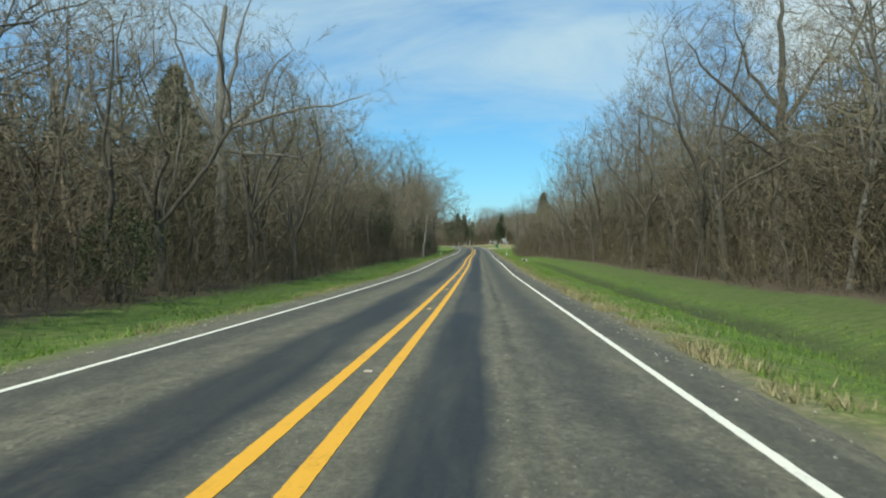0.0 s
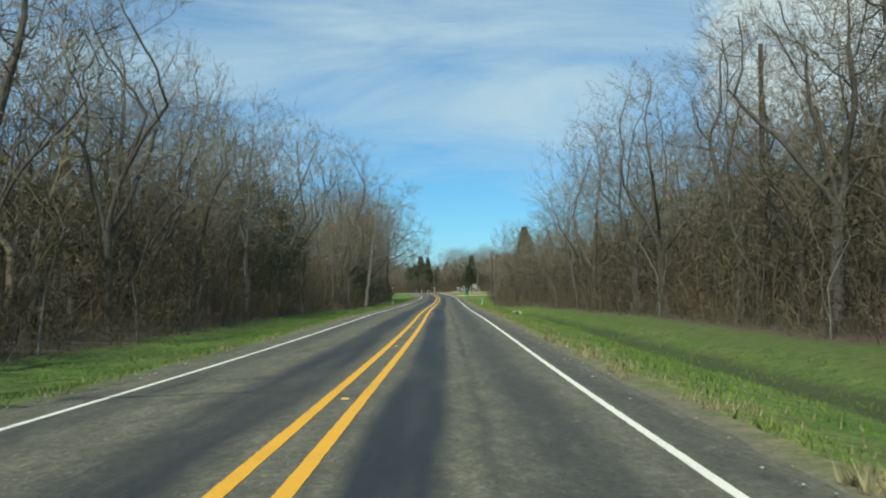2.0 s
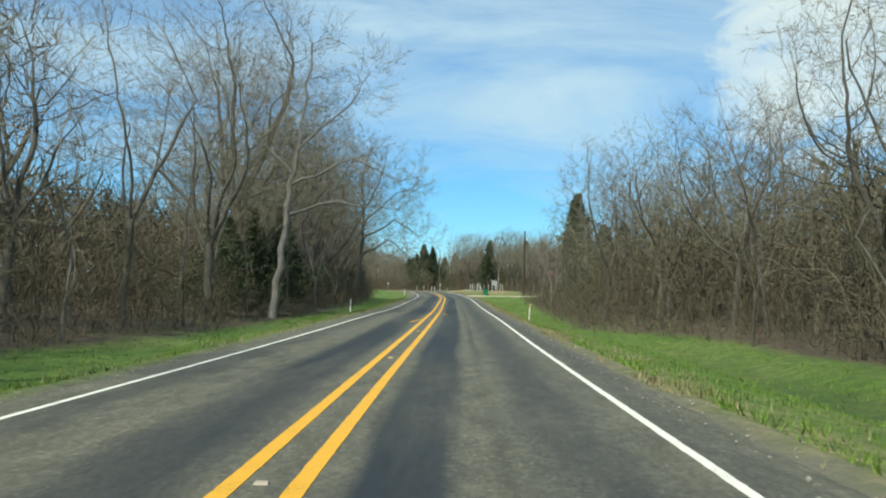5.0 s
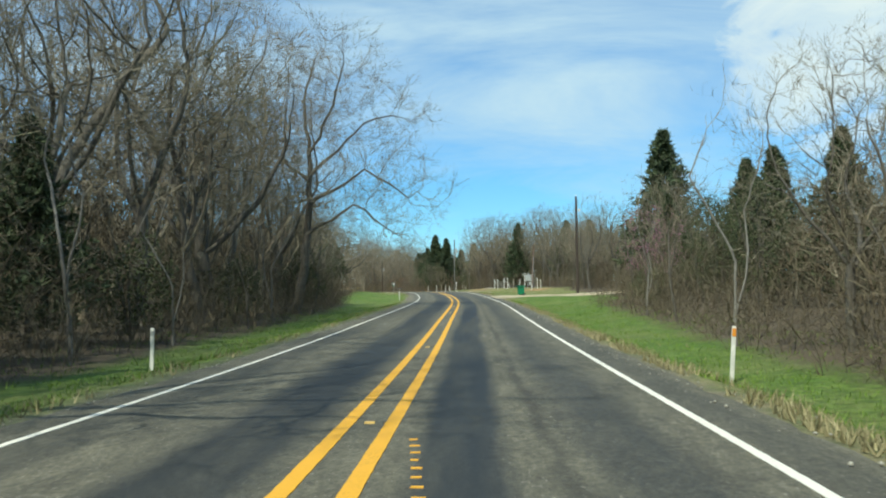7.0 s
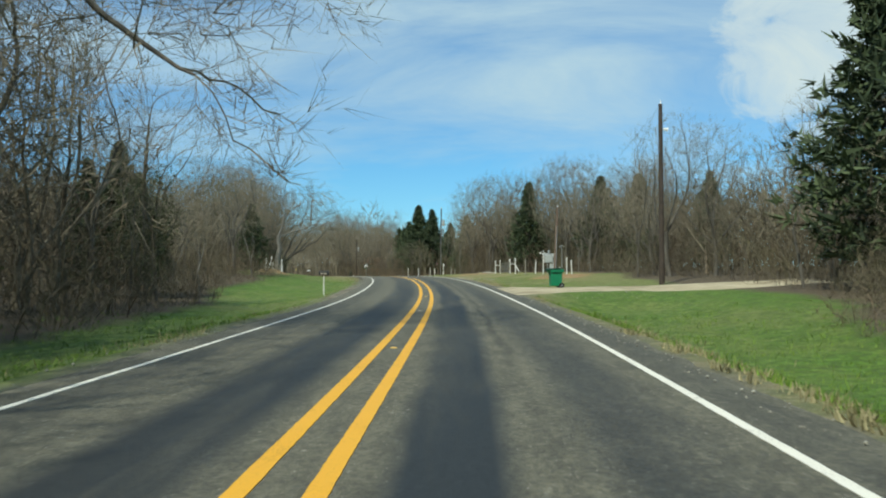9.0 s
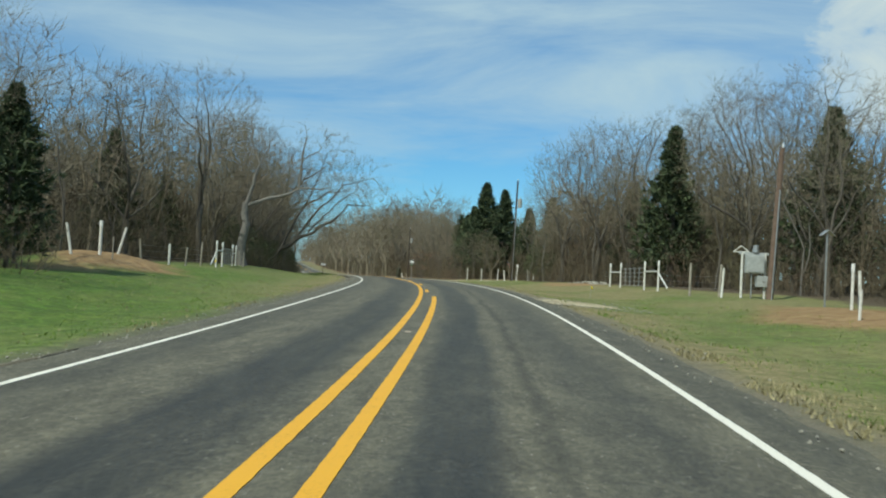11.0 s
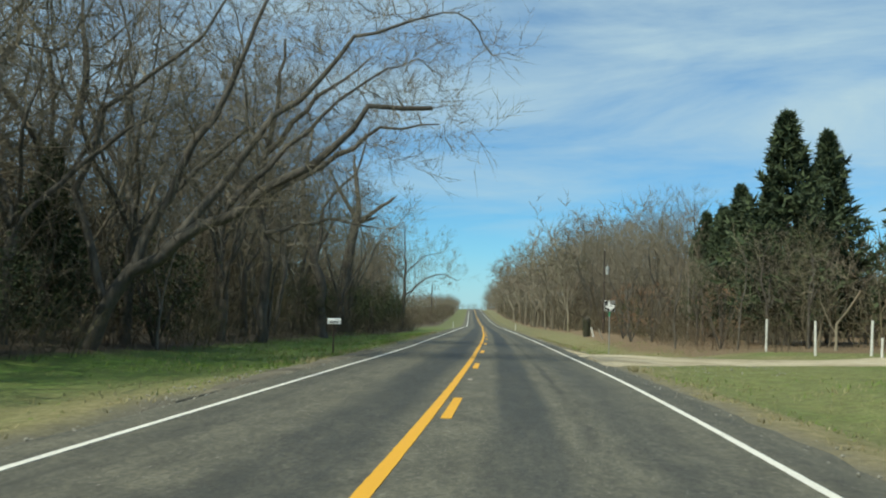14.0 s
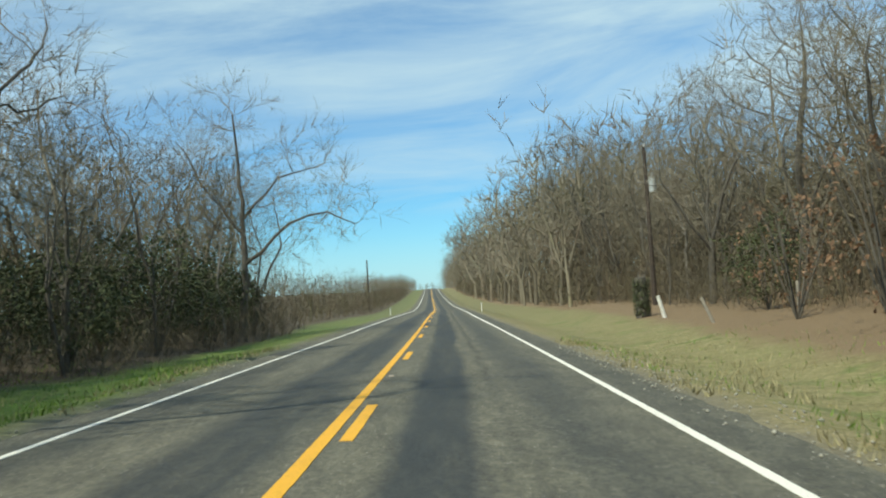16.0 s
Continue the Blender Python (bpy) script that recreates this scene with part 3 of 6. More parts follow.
def clothe(B, T, rnd, P, parent, girth, tip, thin, hairs, twig, fine, sub, skip=0):
    """Gives the nodes of a tree their thickness: round limbs, flat twigs and sprays of hair at the ends."""
    n = len(P)
    weight, main = np.zeros(n), [-1] * n
    for i in range(n - 1, -1, -1):
        weight[i] = max(1.0, weight[i])
        if parent[i] >= 0:
            weight[parent[i]] += weight[i]
            j = main[parent[i]]
            if j < 0 or weight[i] > weight[j]:
                main[parent[i]] = i
    power = math.log(girth / tip) / math.log(max(2.0, weight[0]))
    radius = tip * weight ** power
    V = [Vector(p) for p in P]
    for i in range(n):
        if parent[i] >= 0 and main[parent[i]] == i:
            continue
        chain = ([parent[i]] if parent[i] >= 0 else []) + [i]
        while main[chain[-1]] >= 0:
            chain.append(main[chain[-1]])
        if len(chain) < 2:
            continue
        r = [min(float(radius[c]), float(radius[chain[1]]) * 1.05) for c in chain]
        if parent[i] < 0:
            r[0] *= 1.35
        cut = 0
        while cut < len(chain) and r[cut] >= thin:
            cut += 1
        if cut > 1 and chain[cut - 1] >= skip:
            B.limb([V[c] for c in chain[:cut]], r[:cut], 8 if r[0] > 0.14 else 6 if r[0] > 0.07 else 4)
        if cut < len(chain) and chain[-1] >= skip:
            T.ribbon([V[c] for c in chain[max(0, cut - 1):]], r[max(0, cut - 1):], rnd)
    for i in range(max(1, skip), n):
        if parent[i] < 0 or radius[i] > thin * 1.3:
            continue
        d = V[i] - V[parent[i]]
        if d.length < 1e-6:
            continue
        d.normalize()
        for _ in range(hairs if main[i] >= 0 else hairs + 1):
            way = (spread(rnd, d, rnd.uniform(12, 62)) + UP * 0.16).normalized()
            twigs(T, rnd, V[i], way, twig * rnd.uniform(0.55, 1.35), fine, sub)


def form(**changes):
    """The form of a tree: fork and crown as shares of its height, limbs, density and fineness."""
    k = dict(fork=0.30, limbs=4, low=0.26, mid=0.62, tall=0.37, wide=0.33, splay=(14, 44), goals=760, step=0.46, kill=0.62, tip=0.010,
             thin=0.026, hairs=2, twig=0.95, fine=0.0078, sub=4, clump=0.30, wander=0.13, lift=0.10)
    k.update(changes)
    return k


def tree_data(seed, height, girth, k, lean=(0, 0)):
    """Grows a tree: a stem, a few leading limbs, and a crown that fills its space."""
    rnd = random.Random(seed)
    pts, parent = [Vector((0, 0, -0.3))], [-1]

    def lead(start, d, length, lift, wander):
        j, p = start, pts[start]
        for _ in range(max(2, int(length / k["step"]))):
            d = (d + any_way(rnd) * wander + UP * lift).normalized()
            p = p + d * k["step"]
            pts.append(p)
            parent.append(j)
            j = len(pts) - 1
        return j
    top = lead(0, Vector((lean[0], lean[1], 1)).normalized(), height * k["fork"], 0.04, 0.10)
    turn = rnd.uniform(0, 6.3)
    for i in range(k["limbs"]):
        a = radians(rnd.uniform(*k["splay"]))
        t = turn + 6.283 * (i + rnd.uniform(-0.2, 0.2)) / k["limbs"]
        start = max(2, top - rnd.randrange(0, 5)) if i else top
        lead(start, Vector((math.cos(t) * math.sin(a), math.sin(t) * math.sin(a), math.cos(a))), height * rnd.uniform(0.26, 0.44), 0.05, 0.17)
    goals = []
    while len(goals) < k["goals"]:
        v = any_way(rnd) * rnd.random() ** 0.42
        p = Vector((v.x * height * k["wide"], v.y * height * k["wide"], height * (k["mid"] + v.z * k["tall"])))
        p.x += lean[0] * p.z * 0.8
        p.y += lean[1] * p.z * 0.8
        if p.z < height * k["low"] or noise.noise(p * (3.4 / height) + Vector((seed, 0, 0))) < k["clump"] * rnd.uniform(-1.6, 0.4) - 0.05:
            continue
        goals.append(tuple(p))
    P, parent = colonise(seed, pts, parent, np.array(goals), k["step"], k["kill"], k["lift"], k["wander"])
    top = P[:, 2].max()
    P = P * (height / top)
    B, T = Wood(), Wood()
    clothe(B, T, rnd, P, parent, girth, k["tip"], k["thin"], k["hairs"], k["twig"], k["fine"], k["sub"])
    return B, T


def add_tree(name, trunk_mesh, crown_mesh, label, category="tree", group=""):
    e = tagged(new(name), label, category, group)
    part("trunk", trunk_mesh, e)
    part("crown", crown_mesh, e)
    return e


OAK = form(wide=0.37, splay=(20, 55))
TALL = form(fork=0.34, limbs=3, wide=0.23, tall=0.40, mid=0.60, splay=(6, 26), goals=600, lift=0.16)
ROUND = form(wide=0.32, limbs=5, splay=(12, 42), goals=820, clump=0.15)
SAPLING = form(fork=0.35, limbs=2, low=0.15, wide=0.20, tall=0.42, mid=0.58, splay=(5, 20), goals=130, step=0.34, kill=0.5, hairs=1, sub=1, twig=0.5, fine=0.0075, thin=0.018, tip=0.007, lift=0.2)

LABELS = {
    "oak": "bare grey-barked deciduous tree with wide crooked limbs, in the wood's edge",
    "tall": "tall slim leafless tree with upswept branches, in the wood's edge",
    "round": "leafless tree with a rounded, finely twigged crown, in the wood's edge",
    "sapling": "thin leafless sapling at the edge of the wood",
}
proto = {}


def make_proto(key, seed, height, girth, k, bark=None, lean=(0, 0)):
    B, T = tree_data(seed, height, girth, k, lean)
    kind = key.split("_")[0]
    proto[key] = (B.mesh("trunk", bark or BARK, True), T.mesh("crown", TWIG), LABELS[kind], height)


for i in range(5):
    make_proto("oak_%d" % i, 11 + i, 15.0, 0.23, OAK)
for i in range(4):
    make_proto("tall_%d" % i, 31 + i, 16.0, 0.16, TALL, BARK_PALE if i == 1 else None)
for i in range(5):
    make_proto("round_%d" % i, 51 + i, 14.0, 0.22, ROUND)
for i in range(3):
    make_proto("sapling_%d" % i, 91 + i, 7.0, 0.055, SAPLING, BARK_PALE if i == 0 else None)


def plant(key, s, u, height=None, turn=0.0, group="trees of the roadside wood", name="bare_tree", label=""):
    trunk, crown, text, own = proto[key]
    e = add_tree(name, trunk, crown, label or text, "tree", group)
    e.matrix_basis = stand(s, u, turn, 0.0, (height or own) / own)
    return e


class Heap:
    """Joins many turned and placed copies of meshes into one."""

    def __init__(self):
        self.v, self.f, self.n = [], [], 0

    def add(self, wood, m):
        v, f = wood
        r = np.array(m.to_3x3())
        self.v.append(v @ r.T + np.array(m.translation))
        self.f.append(f + self.n)
        self.n += len(v)

    def mesh(self, name, mat):
        v, f = np.concatenate(self.v), np.concatenate(self.f)
        me = bpy.data.meshes.new(name)
        me.vertices.add(len(v))
        me.vertices.foreach_set("co", v.astype(np.float32).ravel())
        me.loops.add(f.size)
        me.loops.foreach_set("vertex_index", f.astype(np.int32).ravel())
        me.polygons.add(len(f))
        me.polygons.foreach_set("loop_start", np.arange(0, f.size, 3, dtype=np.int32))
        me.materials.append(mat)
        me.update(calc_edges=True)
        return me


def arrays(*woods):
    """Triangles of one or more collected shapes as arrays."""
    v, f, n = [], [], 0
    for w in woods:
        v += [tuple(p) for p in w.v]
        for q in w.f:
            f.append((q[0] + n, q[1] + n, q[2] + n))
            if len(q) == 4:
                f.append((q[0] + n, q[2] + n, q[3] + n))
        n = len(v)
    return np.array(v), np.array(f)


def edge_left(s):
    return float(np.interp(s, [-40, 60, 130, 158, 175, 200, 245, 258, 268, 277, 284, 300, 318, 328, 345, 370, 394, 404, 425, 450, 1000],
                           [-9.5, -9.5, -9.5, -8.2, -8.4, -8.4, -9.3, -11.5, -9.8, -10.8, -14.5, -15, -14, -11, -10.5, -9.5, -9.0, -7.6, -7.6, -9.5, -9]))


def edge_right(s):
    return float(np.interp(s, [-40, 60, 120, 148, 162, 175, 200, 225, 233, 245, 262, 275, 300, 318, 330, 347, 349, 363, 366, 385, 400, 430, 1000],
                           [13.5, 13.5, 12.5, 11.0, 7.6, 8.0, 8.9, 9.7, 13.5, 14.5, 12.5, 16, 16, 13.5, 13, 13.5, 19, 19, 11, 10.4, 12.4, 13.0, 11]))


def tallness(s, side):
    if side < 0:
        return float(np.interp(s, [0, 60, 110, 150, 200, 225, 243, 254, 264, 272, 285, 300, 330, 350, 378, 392, 450],
                               [13, 14, 14, 14, 16, 14.5, 9.5, 5.5, 6.0, 8, 10, 11.5, 13, 14.5, 14, 10.5, 9.0]))
    return float(np.interp(s, [0, 60, 100, 128, 144, 155, 165, 195, 225, 245, 270, 300, 320, 345, 362, 370, 394, 404, 430, 470, 520],
                           [15, 14.5, 14.5, 14.5, 11.5, 10.5, 10.0, 8.0, 8.0, 8.5, 9.2, 10.2, 13, 12, 9.5, 5.8, 6.2, 12.5, 13, 15.5, 18]))


def airy(s, side):
    """How much of the deeper wood is missing, where the sky shows between the trunks."""
    if side < 0:
        return float(np.interp(s, [140, 152, 190, 204, 236, 246, 388, 400, 440, 450], [0.0, 0.9, 0.85, 0.45, 0.4, 0.1, 0.0, 0.6, 0.6, 0.0]))
    return 0.0


def clear_of(s, u):
    """Where drives, poles and gates keep the ground free."""
    return not (236 < s < 258 and 0 < u < 15) and not (350 < s < 364.5 and 0 < u < 20)


def plain_tree(seed, goals, tall=11.0, fine=0.024, step_=0.9):
    """A tree for the depth of the wood, with coarse sprays."""
    k = form(goals=goals, step=step_, kill=step_ * 1.2, hairs=2, sub=2, twig=1.3, fine=fine, thin=0.06, tip=0.016, limbs=3, wide=0.28 + 0.03 * (seed % 4))
    return arrays(*tree_data(seed, tall, 0.14, k))


def plant_rows():
    rnd = random.Random(5)
    front = sorted(k for k in proto if not k.startswith("sapling"))
    deeper = [plain_tree(71 + i, 110) for i in range(6)]
    heap = Heap()
    for side, edge in ((-1, edge_left), (1, edge_right)):
        s = -14.0
        while s < (430 if side < 0 else 470):
            u = edge(s) + side * rnd.uniform(1.0, 4.2)
            if clear_of(s, u):
                if side < 0 or not 187 < s < 234 or rnd.random() < 0.3:
                    plant(rnd.choice(front), s, u, tallness(s, side) * rnd.uniform(0.72, 1.08), rnd.uniform(0, 360))
            s += rnd.uniform(5.0, 8.4)
        for depth, gap in ((5.0, 3.6), (9.0, 3.6), (15, 4.2)):
            s = -10.0
            while s < (434 if side < 0 else 500):
                u = edge(s) + side * (depth + rnd.uniform(-2.0, 2.0))
                if clear_of(s, u) and rnd.random() >= airy(s, side):
                    heap.add(rnd.choice(deeper), stand(s, u, rnd.uniform(0, 360), 0, tallness(s, side) / 11.0 * rnd.uniform(0.56, 0.90)))
                s += gap * rnd.uniform(0.7, 1.3)
        s = -14.0
        while s < (430 if side < 0 else 450):
            u = edge(s) + side * rnd.uniform(-0.4, 1.6)
            if clear_of(s, u):
                plant("sapling_%d" % rnd.randrange(3), s, u, rnd.uniform(4.0, 8.5), rnd.uniform(0, 360), "saplings along the wood's edge", "sapling")
            s += rnd.uniform(7.0, 13.0)
    grove = random.Random(78)
    for s0, s1, side, u0, u1, count, most in ((200, 240, -1, 11, 20, 26, 16), (378, 402, -1, 12, 22, 24, 10.5), (402, 428, -1, 11, 22, 28, 10.5), (428, 450, -1, 11, 20, 12, 9), (164, 190, 1, 11, 19, 22, 9.5), (362.5, 374, 1, 19, 30, 20, 10), (340, 352, 1, 17, 27, 14, 10)):
        for _ in range(count):
            s, u = grove.uniform(s0, s1), side * grove.uniform(u0, u1)
            heap.add(grove.choice(deeper), stand(s, u, grove.uniform(0, 360), 0, min(most, tallness(s, side)) / 11.0 * grove.uniform(0.7, 1.0)))
    tagged(new("deep_wood", heap.mesh("deep_wood", TWIG)), "bare brown trees standing deep in the wood", "woodland", kind="stuff")
    for s0, s1, gap, side, edge in ((338, 392, 6.0, -1, edge_left), (92, 112, 6.0, -1, edge_left), (262, 340, 7.0, 1, edge_right), (430, 520, 8.0, 1, edge_right)):
        for s in np.arange(s0, s1, gap):
            plant(rnd.choice(front), s + rnd.uniform(-1, 1), edge(s) + side * rnd.uniform(1.8, 6.0), tallness(s, side) * rnd.uniform(0.85, 1.1), rnd.uniform(0, 360))
    # the far wood on both sides of the road up to the crest
    far = [plain_tree(800 + i, 42, 10.0, 0.034, 1.1) for i in range(5)]
    heap = Heap()
    for side in (-1, 1):
        for row in range(4):
            s = 452.0
            while s < 1150:
                u = side * ((11.5 if side > 0 else 13) + row * 5 + (5 if side < 0 and s < 700 else 0)) + rnd.uniform(-1.5, 2)
                tall = (0.30 if s < 640 else 0.62) if side < 0 else float(np.interp(s, [452, 520, 700, 900], [1.4, 1.8, 1.7, 1.2]))
                heap.add(rnd.choice(far), stand(s, u, rnd.uniform(0, 360), 0, tall * rnd.uniform(0.7, 1.25)))
                s += rnd.uniform(4.0, 8.0)
    for s in np.arange(1250, 1310, 10.0):
        for u in np.arange(-45, 46, 6.0):
            heap.add(rnd.choice(far), stand(s + rnd.uniform(-4, 4), u + rnd.uniform(-2, 2), rnd.uniform(0, 360), 0, rnd.uniform(0.5, 0.85)))
    for _ in range(330):
        s, u = rnd.uniform(330, 1250), rnd.choice((-1, 1)) * rnd.uniform(36, 150)
        heap.add(rnd.choice(far), stand(s, u, rnd.uniform(0, 360), 0, rnd.uniform(0.8, 1.5)))
    tagged(new("far_wood", heap.mesh("far_wood", TWIG)), "distant leafless grey-brown wood along the road", "woodland", kind="stuff")


plant_rows()


# ---- undergrowth ----
def bush_data(seed, stems, wide, high, goals, fine, twig, step_=0.42, hairs=2, sub=1):
    """A leafless many-stemmed bush, arching outwards, with a rounded finely twigged top."""
    rnd = random.Random(seed)
    pts, parent = [Vector((0, 0, -0.2))], [-1]
    for i in range(stems):
        a, r = 6.283 * (i + rnd.random()) / stems, rnd.random() ** 0.6
        p = Vector((math.cos(a) * r * wide * 0.22, math.sin(a) * r * wide * 0.22, -0.1))
        d = Vector((math.cos(a) * r * 0.5, math.sin(a) * r * 0.5, 1)).normalized()
        j = 0
        for _ in range(max(2, int(high * rnd.uniform(0.3, 0.75) / step_))):
            pts.append(p)
            parent.append(j)
            j = len(pts) - 1
            d = (d + any_way(rnd) * 0.22).normalized()
            p = p + d * step_
    places = []
    while len(places) < goals:
        v = any_way(rnd) * rnd.random() ** 0.40
        p = Vector((v.x * wide * 0.5, v.y * wide * 0.5, high * (0.46 + v.z * 0.52)))
        if p.z > 0.15 and noise.noise(p * 0.7 + Vector((seed, 0, 0))) > -0.30:
            places.append(tuple(p))
    P, parent = colonise(seed, pts, parent, np.array(places), step_, step_ * 1.25, 0.12, 0.20, 900)
    T = Wood()
    clothe(T, T, rnd, P, parent, fine * 3.6, fine * 0.8, fine * 1.5, hairs, twig, fine, sub, 1)
    return arrays(T)


def undergrowth():
    rnd = random.Random(17)
    front = [bush_data(200 + i, 8, 4.4, 5.0, 130, 0.0115, 0.95, 0.5) for i in range(7)]
    behind = [bush_data(220 + i, 6, 4.8, 5.0, 60, 0.024, 1.4, 0.7, 2, 1) for i in range(5)]
    screen = [bush_data(240 + i, 6, 4.8, 5.0, 70, 0.050, 1.5, 0.7, 3, 1) for i in range(3)]
    low = [bush_data(230 + i, 9, 3.0, 1.7, 80, 0.008, 0.5, 0.3, 2, 1) for i in range(4)]
    for side, edge in ((-1, edge_left), (1, edge_right)):
        heap = Heap()
        s = -14.0
        while s < (432 if side < 0 else 470):
            for kind, deep, shift, small, large in ((front, 1.3, 0, 0.55, 0.95), (front, 3.2, 1.3, 0.85, 1.35), (behind, 6.0, 0.5, 1.05, 1.5), (behind, 10.0, 1.8, 1.2, 1.75), (screen, 17.0, 0.9, 1.5, 2.2)):
                u = edge(s) + side * (deep + rnd.uniform(-0.6, 1.0))
                if clear_of(s + shift, u):
                    size = rnd.uniform(small, large) * min(1.0, tallness(s, side) / 13.0) * (1 - 0.20 * airy(s, side)) * (1.22 if side > 0 and s < 185 else 1.0)
                    heap.add(rnd.choice(kind), stand(s + shift, u, rnd.uniform(0, 360), 0, size))
            s += 2.7
        s = -14.0
        while s < (430 if side < 0 else 450):
            u = edge(s) + side * rnd.uniform(-0.2, 0.9)
            if clear_of(s, u):
                heap.add(rnd.choice(low), stand(s, u, rnd.uniform(0, 360), 0, rnd.uniform(0.6, 1.2)))
            s += 2.3
        # scrub on the far stretch
        while s < 760:
            for deep in ((1.5, 4.5) if side < 0 else (-0.6, 2.4)):
                u = edge(s) + side * (deep + rnd.uniform(-1, 1))
                heap.add(rnd.choice(behind), stand(s, u, rnd.uniform(0, 360), 0, rnd.uniform(0.5, 0.9) * (1.0 if side < 0 else 1.35)))
            s += 4.0 if side < 0 else 2.8
        tagged(new("undergrowth", heap.mesh("undergrowth", BRUSH)), "dense leafless grey-brown undergrowth at the wood's edge", "undergrowth", kind="stuff")


undergrowth()


# ---- evergreens ----
def cedar_data(seed, height, width, branches=230):
    """A conifer of drooping boughs that turn up at their ends, clothed in short feathery sprays."""
    rnd = random.Random(seed)
    B, T = Wood(), Wood()
    B.tube([Vector((0, 0, -0.2)), Vector((0.05, 0, height * 0.5)), Vector((0, 0.03, height * 0.96))], [height * 0.016, height * 0.011, 0.015], 6)
    for i in range(branches):
        t = (i + rnd.random()) / branches
        t = t ** 0.85
        z = height * (0.05 + 0.93 * t)
        a = i * 2.39996 + rnd.uniform(-0.4, 0.4)
        full = width * 0.5 * ((1 - t) ** 0.92 * min(1.0, 0.6 + t * 3.0)) + 0.10
        full *= 1.0 + 0.55 * noise.noise((math.cos(a) * 1.3 + seed, math.sin(a) * 1.3, z * 0.5)) + rnd.uniform(-0.16, 0.16)
        way = Vector((math.cos(a), math.sin(a), 0))
        foot = Vector((0, 0, z))
        bend = foot + way * (full * 0.55) + UP * (full * rnd.uniform(0.02, 0.22))
        tip = foot + way * full + UP * (full * rnd.uniform(0.10, 0.42))
        B.spike(foot, bend, 0.022)
        for j in range(7):
            q = (j + rnd.random()) / 7
            q = 0.18 + 0.82 * q
            b = foot.lerp(bend, q * 2) if q < 0.5 else bend.lerp(tip, q * 2 - 1)
            out = (tip - foot).normalized()
            for _ in range(6):
                d = (out * 0.6 + any_way(rnd) * 0.75 + UP * 0.22).normalized()
                p = b + any_way(rnd) * 0.10
                T.hair(p, p + d * rnd.uniform(0.28, 0.60) * (1.15 - 0.45 * t), rnd.uniform(0.045, 0.085))
    return B.mesh("trunk", BARK), T.mesh("crown", CEDAR)


cedar_proto = [cedar_data(301 + i, 10.0, w) for i, w in enumerate((5.0, 6.2, 5.0))]


def cedar(i, s, u, height, turn=0.0, label="dark green conical red cedar among bare trees"):
    e = add_tree("cedar", *cedar_proto[i], label, "tree", "cedars")
    e.matrix_basis = stand(s, u, turn, 0, height / 10.0)
    return e


def shrub_data(seed, size, leaves, slim=0.8, leaf_mat=None):
    rnd = random.Random(seed)
    B, T = Wood(), Wood()
    for _ in range(9):
        d = (UP + any_way(rnd) * 0.5 * slim).normalized()
        B.tube([Vector((0, 0, -0.1)), d * size * 0.6, d * size * 0.9 + any_way(rnd) * 0.2], [0.03, 0.02, 0.008], 4)
    for _ in range(leaves // 6):
        v = any_way(rnd)
        k = size * (0.55 + 0.35 * noise.noise(v * 1.7 + Vector((seed, 0, 0)))) * rnd.uniform(0.4, 1.0) ** 0.4
        c = Vector((v.x * k * slim, v.y * k * slim, max(0.08, size * 0.55 + v.z * k * 0.75)))
        for _ in range(6):
            p = c + any_way(rnd) * rnd.uniform(0, 0.3)
            d = (v + any_way(rnd) * 1.0).normalized()
            side = d.cross(any_way(rnd)).normalized()
            T.leaf(p, d, side, rnd.uniform(0.07, 0.15), rnd.uniform(0.022, 0.045))
    return B.mesh("stem", BARK), T.mesh("foliage", leaf_mat or SHRUB)


shrub_proto = [(*shrub_data(401 + i, 3.0, 2400), 3.0) for i in range(2)] + [(*shrub_data(411, 7.5, 5600, 0.42), 7.5), (*shrub_data(421, 4.0, 480, 0.75, RUSSET), 4.0)]


def shrub(i, s, u, height, turn=0.0, label="dark evergreen shrub in the undergrowth"):
    e = tagged(new("evergreen_shrub"), label, "shrub", "evergreen shrubs")
    part("stem", shrub_proto[i][0], e)
    part("foliage", shrub_proto[i][1], e)
    e.matrix_basis = stand(s, u, turn, 0, height / shrub_proto[i][2])
    return e


for i, s_, u_, h_ in ((1, 239.0, 17.1, 13.3), (1, 395, 17.0, 9.6), (0, 400.5, 17.0, 9.8), (1, 388, 15.5, 8.5), (1, 55.3, -16.2, 11.8), (1, 187, -11.5, 6.6), (1, 175.5, -9.9, 6.6), (1, 169, -10.3, 5.8), (0, 180.5, -11.2, 5.2), (1, 163.5, -10.4, 5.0), (1, 247, -13.6, 6.8), (0, 245.2, -14.4, 5.8), (0, 249.5, -13.4, 5.6), (1, 279.0, -12.2, 5.4),
                      (1, 226, 14.5, 7.0), (1, 213, 16.0, 7.6), (1, 205, 15.0, 7.2), (1, 198, 15.5, 7.0), (1, 292, 22.0, 9.0), (1, 299, 20.5, 9.5),
                      (1, 326, 18.5, 8.0), (0, 344, 22.0, 8.0), (1, 371, 20.5, 9.0), (1, 365.5, 22.0, 10.0), (1, 376.5, 16.0, 12.6), (1, 381, 16.2, 8.8), (0, 280, 24.0, 8.0),
                      (1, 71.7, 20.2, 9.6), (1, 390, 17.0, 10.5), (0, 379, 19.0, 12.0), (2, 310, 15.9, 10.0), (0, 310, -18.0, 7.5), (1, 322, -17.0, 6.0), (0, 352, -13.0, 6.0)):
    cedar(i, s_, u_, h_, s_ * 37 % 360)
rs = random.Random(77)
